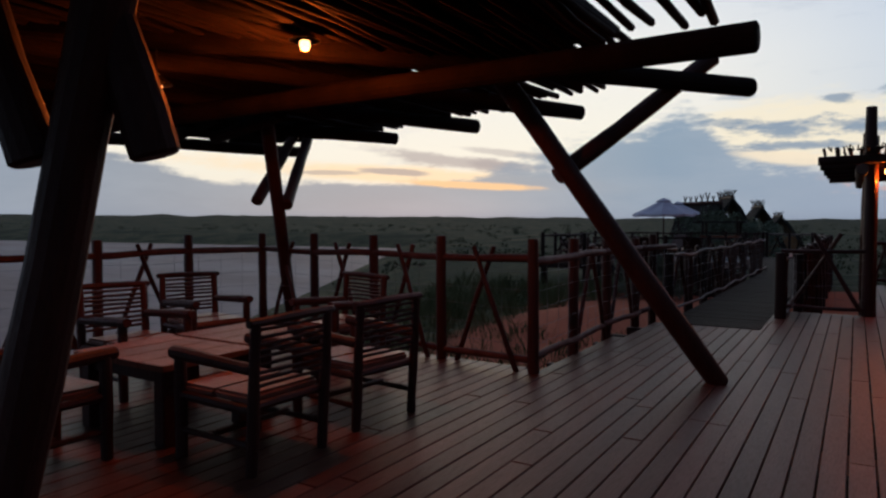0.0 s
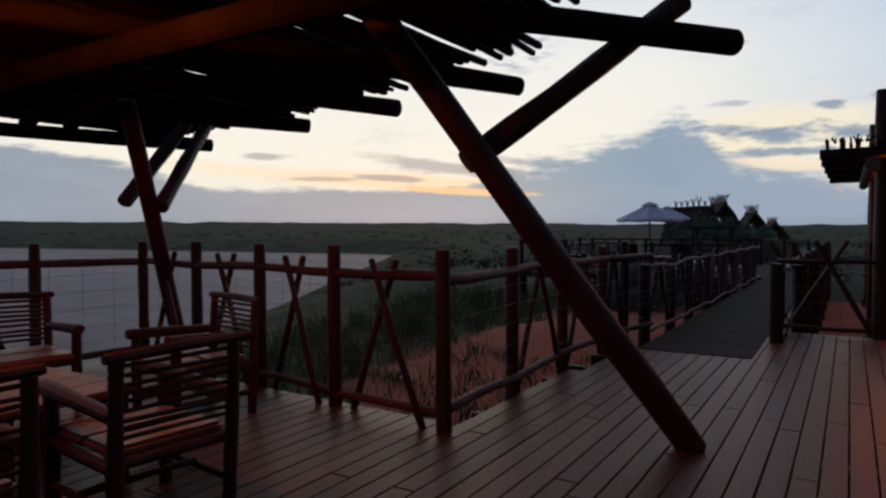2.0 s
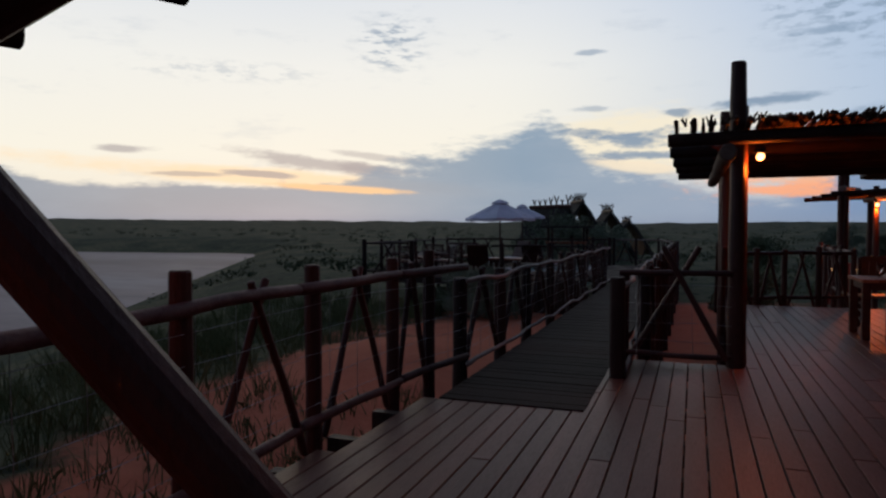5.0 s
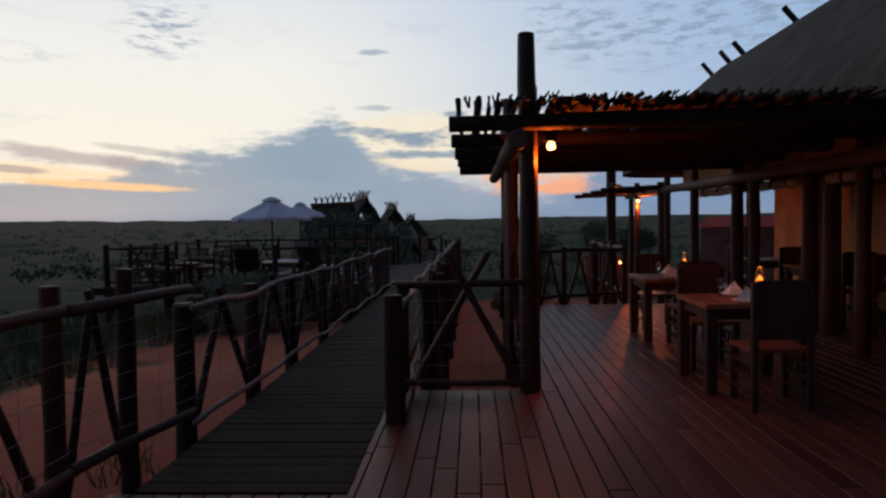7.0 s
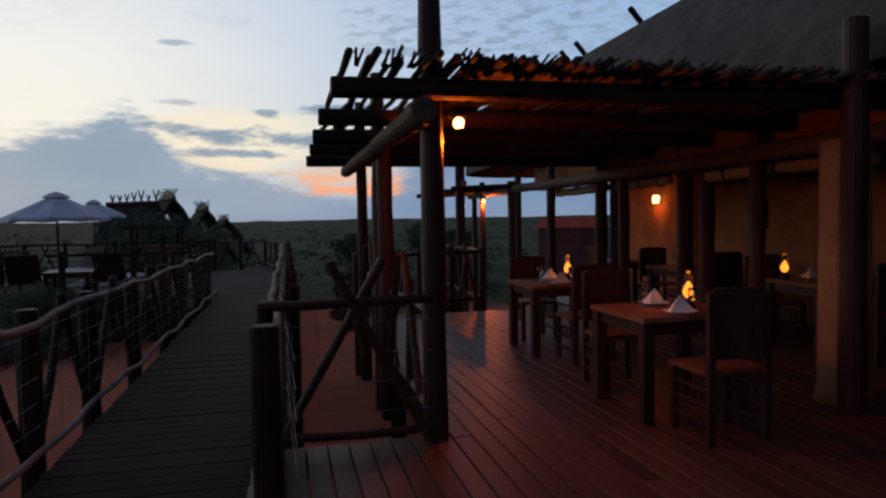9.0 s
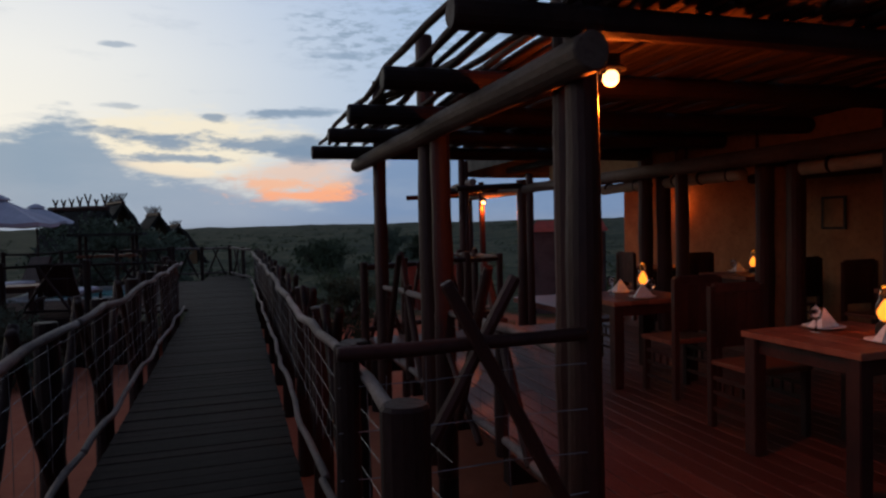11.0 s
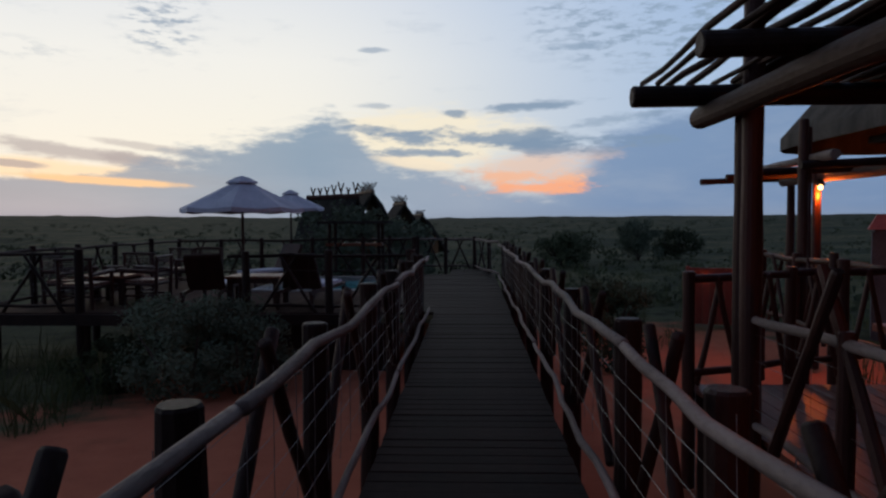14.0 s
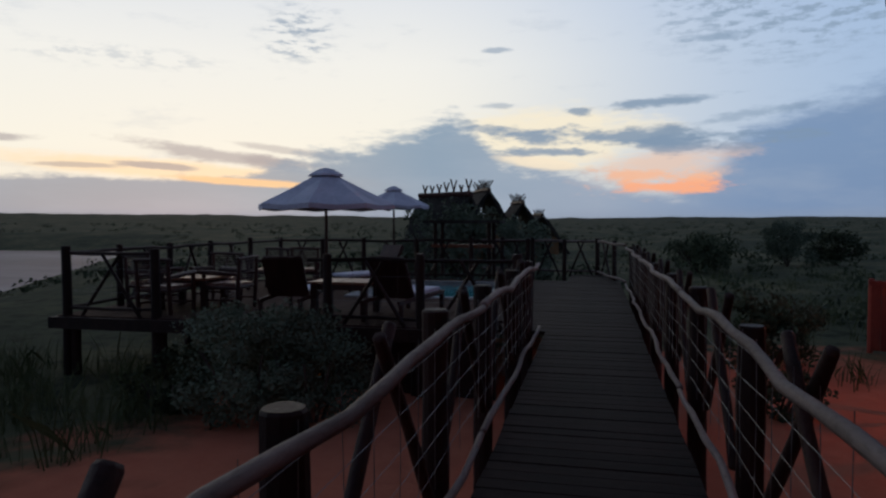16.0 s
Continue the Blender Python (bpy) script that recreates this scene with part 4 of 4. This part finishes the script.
def setting(x, y, turn):
    a = radians(turn)

    def at(dx, dy):
        return (x + dx * math.cos(a) - dy * math.sin(a), y + dx * math.sin(a) + dy * math.cos(a), 0.776)
    p = thing("plate", "white china plate on dining table", "plate", at(0, 0), group="plates")
    part("dish", lathe([(0.07, 0), (0.09, 0.006), (0.125, 0.016), (0.12, 0.018), (0.085, 0.01), (0.01, 0.008)], 24), M_WHITE, p, smooth=True)
    nk = thing("napkin", "folded cloth napkin standing on plate", "napkin", (*at(0, 0)[:2], 0.79), turn, group="napkins")
    bm = bmesh.new()
    vs = [bm.verts.new(c) for c in ((-0.1, -0.03, 0), (0.1, -0.03, 0), (0.07, 0.05, 0), (-0.07, 0.05, 0), (0.0, 0.0, 0.12), (0.03, 0.02, 0.10))]
    for f in ((0, 1, 5, 4), (1, 2, 5), (2, 3, 4, 5), (3, 0, 4), (3, 2, 1, 0)):
        bm.faces.new([vs[i] for i in f])
    part("cloth", bm, M_WHITE, nk)
    g = thing("wine_glass", "clear stemmed wine glass on dining table", "glass", at(0.17, 0.10), group="wine glasses")
    part("bowl", lathe([(0.03, 0), (0.03, 0.004), (0.005, 0.008), (0.005, 0.07), (0.03, 0.09), (0.036, 0.13), (0.03, 0.17), (0.028, 0.17), (0.033, 0.13), (0.02, 0.09)], 14), M_GLASS, g, smooth=True)


d0 = dining_table((3.74, 2.50, 0))
chair0 = dining_chair((3.70, 1.80, 0), 0)
for x, y in ((3.86, 4.98), (4.75, 0.2), (6.55, 3.9), (6.55, 6.4), (6.5, 8.2)):
    copy_thing(d0, pose(x, y, 0))
for x, y, tn in ((3.70, 3.22, 180), (3.90, 4.30, 0), (3.86, 5.70, 180), (6.5, 3.2, 0), (6.5, 4.6, 180), (6.5, 5.7, 0), (6.5, 7.1, 180), (6.1, 8.2, -90), (4.75, -0.55, 0)):
    copy_thing(chair0, pose(x, y, 0, 0, 0, tn))
for x, y in ((3.74, 2.50), (3.86, 4.98), (6.55, 3.9), (6.55, 6.4)):
    setting(x - 0.05, y - 0.26, 0)
    setting(x + 0.05, y + 0.26, 180)
for x, y, wt in ((3.88, 2.42, 11), (4.06, 5.08, 11), (6.2, 4.1, 5), (6.6, 6.4, 5)):
    oil_lamp((x, y, 0.776), wt)

# ---------------- pool deck ----------------
pd = thing("pool_deck", "raised timber deck round a small swimming pool", "deck", kind="structure")
bm = bmesh.new()
x = -8.25
while x < -1.5:
    segs = [(12.95, 20.4)]
    if -4.7 < x < -2.1:
        segs = [(12.95, 16.4), (19.7, 20.4)]
    for a, b_ in segs:
        box((x, a, -0.04), (x + 0.13, b_, 0.0), bm=bm)
    x += 0.138
tagged(part("board", bm, M_POOLDECK, pd, "rows of dark deck boards"), kind="stuff")
part("fascia", box((-8.25, 12.86, -0.2), (-1.5, 12.94, -0.02)), M_DARKLOG, pd)
part("fascia", box((-8.34, 12.86, -0.2), (-8.26, 20.4, -0.02)), M_DARKLOG, pd)
for x in (-8.0, -6.45, -5.2, -3.9, -2.4):
    for y in (13.05, 16, 19):
        part("stilt", log((x, y, -3.0), (x, y, -0.05), 0.08, sides=10), M_DARKLOG, pd)
part("skirt", box((-4.6, 13.1, -1.6), (-1.3, 13.2, -0.2)), M_DARKLOG, pd)
pool = thing("pool", "small swimming pool with pale coping and turquoise water", "pool", kind="structure")
part("water_surface", box((-4.6, 16.5, -0.6), (-2.1, 19.6, -0.07)), M_WATER, pool, "still turquoise water")
for a, b_ in (((-4.75, 16.3, -0.3), (-1.95, 16.5, 0.03)), ((-4.75, 19.6, -0.3), (-1.95, 19.8, 0.03)), ((-4.8, 16.5, -0.3), (-4.6, 19.6, 0.03)), ((-2.1, 16.5, -0.3), (-1.9, 19.6, 0.03))):
    part("coping", box(a, b_, 0.01), M_COPING, pool, "pale stone coping")
fence("dark pole fence round the pool deck", [(-8.1, 13.0), (-6.5, 13.0)], [(-8.1, 13.0), (-6.5, 13.0)], 0.98, 0.12, M_DARKLOG, M_DARKLOG, 0.08, 1.06, 0.03, foot=-2.6, wires=2)
fence("dark pole fence round the pool deck", [(-4.0, 13.0), (-1.0, 13.1)], [(-3.7, 13.0), (-2.32, 13.0), (-1.0, 13.1)], 0.92, 0.1, M_DARKLOG, M_DARKLOG, 0.07, 1.0, 0.028, foot=-1.5, wires=2)
fence("dark pole fence round the pool deck", [(-8.1, 13.0), (-8.05, 20.2)], [(-8.1, 14.2), (-8.1, 15.6), (-8.1, 17.0), (-8.05, 18.6)], 0.98, 0.12, M_DARKLOG, M_DARKLOG, 0.06, 1.08, 0.032, foot=-0.1, wires=2)
fence("dark pole fence round the pool deck", [(-8.05, 20.2), (-1.5, 20.6)], [(-8.05, 20.2), (-6.9, 20.25), (-5.8, 20.35), (-4.4, 20.4), (-3, 20.5), (-1.6, 20.6)], 0.98, 0.12, M_DARKLOG, M_DARKLOG, 0.06, 1.05, 0.032, foot=-0.1, wires=2)


def parasol(at, zr, zt, half, turn):
    o = thing("parasol", "grey-white canvas parasol with vented peak, open", "parasol", at, turn, "parasols")
    part("pole", log((0, 0, 0), (0, 0, zt - 0.05), 0.025, 0.022, 0, 3, 12), M_CHAIR, o)
    part("base", lathe([(0.22, 0), (0.22, 0.05), (0.05, 0.08), (0.04, 0.3)], 20), M_BLACK, o)
    bm = bmesh.new()
    n = 8
    tiers = [(1.0, zr - 0.07), (1.0, zr), (0.6, zr + (zt - zr) * 0.36), (0.2, zt - 0.14)]
    rows2 = []
    for f, z in tiers:
        rows2.append([bm.verts.new((half * f * math.cos(6.28318 * i / (2 * n)) * (0.93 if i % 2 and f > 0.3 else 1), half * f * math.sin(6.28318 * i / (2 * n)) * (0.93 if i % 2 and f > 0.3 else 1), z - (0.03 if i % 2 and f > 0.3 else 0))) for i in range(2 * n)])
    for a, b_ in zip(rows2, rows2[1:]):
        for i in range(2 * n):
            bm.faces.new((a[i], a[(i + 1) % (2 * n)], b_[(i + 1) % (2 * n)], b_[i]))
    cp = part("canopy", bm, M_CANVAS, o)
    part("vent", lathe([(half * 0.26, zt - 0.13), (half * 0.25, zt - 0.10), (half * 0.12, zt - 0.03), (0.015, zt)], 8), M_CANVAS, cp)
    for i in range(n):
        a = 6.28318 * i / n
        part("rib", log((0, 0, zt - 0.12), (half * 0.97 * math.cos(a), half * 0.97 * math.sin(a), zr - 0.015), 0.008, sides=5, rings=2), M_CHAIR, o)


parasol((-3.86, 13.35, 0), 1.72, 2.26, 1.02, 10)
parasol((-4.80, 19.75, 0), 1.86, 2.34, 0.88, 20)


def lounger(at, turn):
    o = thing("sun_lounger", "dark timber sun lounger with raised back and pale cushion", "lounger", at, turn, "sun loungers")
    for sx in (-1, 1):
        part("side_rail", box((sx * 0.3 - 0.02, -0.7, 0.27), (sx * 0.3 + 0.02, 1.1, 0.33), 0.004), M_CHAIR, o)
        for y in (-0.6, 1.0):
            part("leg", box((sx * 0.3 - 0.03, y - 0.03, 0), (sx * 0.3 + 0.03, y + 0.03, 0.27), 0.004), M_CHAIR, o)
    for k in range(8):
        part("slat", box((-0.28, -0.1 + 0.15 * k, 0.30), (0.28, 0.02 + 0.15 * k, 0.325)), M_CHAIR, o)
    bk = part("backrest", box((-0.3, -0.02, 0), (0.3, 0.03, 0.72), 0.01), M_CHAIR, o)
    bk.matrix_basis = pose(0, -0.12, 0.32, 30, 0, 0)
    part("back_cushion", box((-0.31, -0.06, 0.04), (0.31, -0.022, 0.72), 0.015), M_CHAIR, bk, "dark canvas back cushion")
    part("cushion", box((-0.27, 0.0, 0.325), (0.27, 1.05, 0.39), 0.02), M_CANVAS, o, "pale seat cushion")
    return o


l0 = lounger((-4.62, 13.75, 0), 10)
copy_thing(l0, pose(-2.88, 13.85, 0, 0, 0, -8))
copy_thing(l0, pose(-4.6, 17.9, 0, 0, 0, 150))
copy_thing(t0, pose(-3.85, 14.1, 0))
for x, y, tn in ((-6.75, 13.6, 0), (-6.0, 14.25, 90), (-7.45, 14.25, -90), (-6.7, 15.0, 180), (-6.9, 17.3, 170), (-6.2, 17.6, 200)):
    copy_thing(c0, pose(x, y, 0, 0, 0, tn))
copy_thing(t0, pose(-6.72, 14.28, 0))
sh = thing("bar_shelter", "small dark pole shelter with flat roof by the pool", "shelter", (-3.3, 21.2, 0))
for sx in (-0.7, 0.7):
    for sy in (-0.4, 0.4):
        part("post", log((sx, sy, 0), (sx, sy, 1.5), 0.05), M_DARKLOG, sh)
part("roof", box((-1.0, -0.6, 1.42), (1.0, 0.6, 1.5), 0.02), M_DARKTHATCH, sh)
part("counter", box((-0.8, -0.5, 0.8), (0.8, -0.2, 0.88), 0.01), M_TABLE, sh)

# ---------------- thatched huts ----------------
def hut(at, turn, w_, l, h, poles):
    o = thing("hut", "dark thatched A-frame hut with crossed ridge poles", "hut", at, turn, "thatched huts")
    bm = bmesh.new()
    sec = [(-w_ / 2, 0), (-w_ * 0.46, 0.0), (0, h - 0.15), (w_ * 0.46, 0), (w_ / 2, 0), (w_ * 0.33, h * 0.38), (w_ * 0.13, h * 0.82), (0.0, h), (-w_ * 0.13, h * 0.82), (-w_ * 0.33, h * 0.38)]
    a = [bm.verts.new((x, -l / 2, z)) for x, z in sec]
    b_ = [bm.verts.new((x * 0.98, l / 2, z)) for x, z in sec]
    for i in range(len(sec)):
        bm.faces.new((a[i], a[(i + 1) % len(sec)], b_[(i + 1) % len(sec)], b_[i]))
    for r in (a, b_):
        for i, j, k, m in ((0, 1, 9, 9), (1, 2, 8, 9), (2, 7, 8, 8), (2, 3, 6, 7), (3, 4, 5, 6)):
            ids = [i, j, k] + ([m] if m != k else [])
            try:
                bm.faces.new([r[q] for q in ids])
            except ValueError:
                pass
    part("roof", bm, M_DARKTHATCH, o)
    part("wall", box((-w_ * 0.3, -l * 0.42, 0), (w_ * 0.3, l * 0.42, h * 0.42)), M_PLASTER, o)
    part("ridge_cap", log((0, -l / 2 - 0.05, h), (0, l / 2 + 0.05, h), 0.11, 0.11, 0.01, 6, 8), M_LOG, o, "reddish ridge capping")
    for k in range(poles):
        y = -l / 2 + l * (k + 0.3) / poles
        s_ = rng.uniform(0.35, 0.6)
        part("ridge_pole", log((-0.12, y, h - 0.12), (0.35 * s_ + 0.1, y + 0.1, h + s_), 0.045, 0.035, 0, 2, 6), M_DARKLOG, o)
        part("ridge_pole", log((0.12, y, h - 0.12), (-0.35 * s_ - 0.1, y - 0.1, h + s_), 0.045, 0.035, 0, 2, 6), M_DARKLOG, o)


hut((-5.9, 30.3, -1.0), 62, 3.6, 2.7, 3.55, 7)
hut((-6.2, 41.0, -1.0), 24, 4.6, 3.2, 4.2, 6)
hut((-4.6, 44.5, -1.0), 22, 4.0, 2.6, 3.6, 5)
hut((-4.2, 55.0, -1.0), 20, 4.4, 2.4, 3.0, 4)

# red timber screen with lamps, and a tent cabin
rs = thing("timber_screen", "red-stained timber screen with two small lights", "screen", (5.6, 17.4, -0.95), -18)
for k in range(9):
    part("plank", box((-0.7 + 0.156 * k, -0.02, 0.05), (-0.55 + 0.156 * k, 0.02, 1.25), 0.004), M_REDSCREEN, rs)
part("cap_rail", box((-0.75, -0.04, 1.25), (0.75, 0.04, 1.33), 0.005), M_REDSCREEN, rs)
for sx in (-0.35, 0.35):
    part("light", lathe([(0.015, -0.04), (0.04, 0), (0.03, 0.04), (0.01, 0.05)], 10, at=(sx, -0.07, 1.12)), M_BULB, rs, "small glowing light")
for dx in (-1.4, 1.4):
    part("post", log((dx * 0.5, 0.05, -0.3), (dx * 0.5, 0.05, 1.36), 0.05), M_REDSCREEN, rs)
tn_ = thing("tent_cabin", "dark canvas cabin with a red-brown hipped top", "cabin", (9.1, 15.9, -0.95), -30)
part("wall", box((-0.95, -0.9, -0.1), (0.95, 0.9, 2.2), 0.04), M_TENT, tn_)
bm = box((-1.02, -0.97, 2.203), (1.02, 0.97, 2.5))
for v in bm.verts:
    if v.co.z > 2.4:
        v.co.x *= 0.85
        v.co.y *= 0.4
part("roof", bm, M_REDSCREEN, tn_)

# ---------------- plants ----------------
def leaves(bm, c, rad, n, size, flat=0.8, up=0.3):
    for _ in range(n):
        d = Vector((rng.gauss(0, 1), rng.gauss(0, 1), rng.gauss(0, 1) * flat)).normalized()
        p = Vector(c) + Vector((d.x * rad[0], d.y * rad[1], d.z * rad[2])) * (rng.random() ** 0.45)
        s = size * rng.uniform(0.6, 1.4)
        a = Vector((rng.gauss(0, 1), rng.gauss(0, 1), rng.gauss(up, 1))).normalized()
        b2 = a.orthogonal().normalized() * (s * 0.32)
        a = a * s
        bm.faces.new([bm.verts.new(p - a * 0.5), bm.verts.new(p + b2), bm.verts.new(p + a * 0.5), bm.verts.new(p - b2)])


def bush(at, w_, h, clumps, per, size, mat, label, name="bush"):
    o = thing(name, label, "bush", at, group="bushes")
    for _ in range(5):
        a = rng.uniform(0, 6.28)
        part("branch", log((0, 0, -0.15), (w_ * 0.3 * math.cos(a), w_ * 0.3 * math.sin(a), h * 0.65), 0.02 + w_ * 0.008, 0.01, 0.02, 5, 6), M_BARK, o)
    bm = bmesh.new()
    for _ in range(clumps):
        a, f = rng.uniform(0, 6.28), rng.random() ** 0.6
        z = rng.uniform(0.12, 0.95)
        k = w_ * 0.42 * f * math.sqrt(max(0.05, 1 - (z - 0.35) ** 2 * 1.8))
        r = w_ * rng.uniform(0.08, 0.17)
        leaves(bm, (k * math.cos(a), k * math.sin(a), h * z), (r, r, r * 0.9), per, size)
    part("crown", bm, mat, o)
    return o


bush((-4.1, 11.6, -1.05), 2.1, 1.5, 60, 230, 0.042, M_LEAF, "grey-green desert bush beside the pool deck")
bush((-3.3, 11.6, -1.0), 1.7, 1.3, 44, 220, 0.042, M_LEAF, "grey-green desert bush beside the pool deck")
bush((-5.3, 11.7, -1.2), 1.4, 1.0, 22, 120, 0.06, M_LEAF2, "low olive bush beside the pool deck")
bush((-5.0, 27.0, -1.0), 4.4, 3.1, 44, 120, 0.14, M_LEAF, "large grey-green bush before the huts")
bush((-2.9, 29.5, -1.0), 3.4, 2.5, 34, 120, 0.14, M_LEAF, "large grey-green bush before the huts")
bush((10.3, 43.6, -0.9), 3.4, 2.3, 46, 130, 0.12, M_LEAF, "dark rounded thorn bush on the plain")
bush((4.9, 37.0, -0.9), 4.0, 1.6, 34, 110, 0.14, M_LEAF2, "dark low bush on the plain")
bush((2.9, 16.2, -1.0), 1.9, 1.2, 26, 130, 0.08, M_LEAF2, "olive bush near the footbridge")
bush((2.2, 13.0, -1.0), 1.2, 0.7, 14, 110, 0.06, M_LEAF2, "small olive bush near the footbridge")
bush((13.5, 46.0, -0.9), 4.0, 1.6, 30, 110, 0.16, M_LEAF2, "dark low bush on the plain")

bm = bmesh.new()
for _ in range(1300):
    a = radians(rng.uniform(-75, 75))
    d = 17 * (26 ** rng.random())
    x, y = d * math.sin(a), 4 + d * math.cos(a)
    if -30 < x < 2.5 and y < 26 or -20 - 0.6 * y - x > -6 and y < 150:
        continue
    s = rng.uniform(0.25, 0.8) * (1 + d / 160)
    leaves(bm, (x, y, height(x, y) + s * 0.3), (s, s, s * 0.55), 26, 0.22 * s + 0.06)
solo("shrubs", bm, M_LEAF2, "scattered low shrubs over the dry savanna", "shrubs", kind="stuff")


def blades(bm, x, y, n, h, spread):
    z = height(x, y) - 0.03
    for _ in range(n):
        a, r = rng.uniform(0, 6.28), spread * math.sqrt(rng.random())
        p = Vector((x + r * math.cos(a), y + r * math.sin(a), z))
        l = h * rng.uniform(0.5, 1.15)
        lean = Vector((rng.gauss(0, 0.25), rng.gauss(0, 0.25), 1)) * l
        s = Vector((math.cos(a + 1.5), math.sin(a + 1.5), 0)) * 0.008
        m = p + lean * 0.55
        bm.faces.new([bm.verts.new(p - s), bm.verts.new(p + s), bm.verts.new(m + s * 0.7), bm.verts.new(p + lean + Vector((lean.x * 0.3, lean.y * 0.3, -0.05))), bm.verts.new(m - s * 0.7)])


bm = bmesh.new()
for _ in range(330):
    x, y = rng.uniform(-11, -4.9), rng.uniform(-3, 13.5)
    blades(bm, x, y, 26, rng.uniform(0.35, 0.85), 0.35)
for _ in range(70):
    blades(bm, rng.uniform(-4.6, -1.6), rng.uniform(-2.9, 2.6), 22, rng.uniform(0.2, 0.5), 0.25)
for _ in range(160):
    x, y = rng.uniform(2.5, 16), rng.uniform(12, 34)
    blades(bm, x, y, 22, rng.uniform(0.25, 0.6), 0.4)
solo("grass", bm, M_GRASS, "clumps of dry green bush grass in red sand", "grass", kind="stuff")
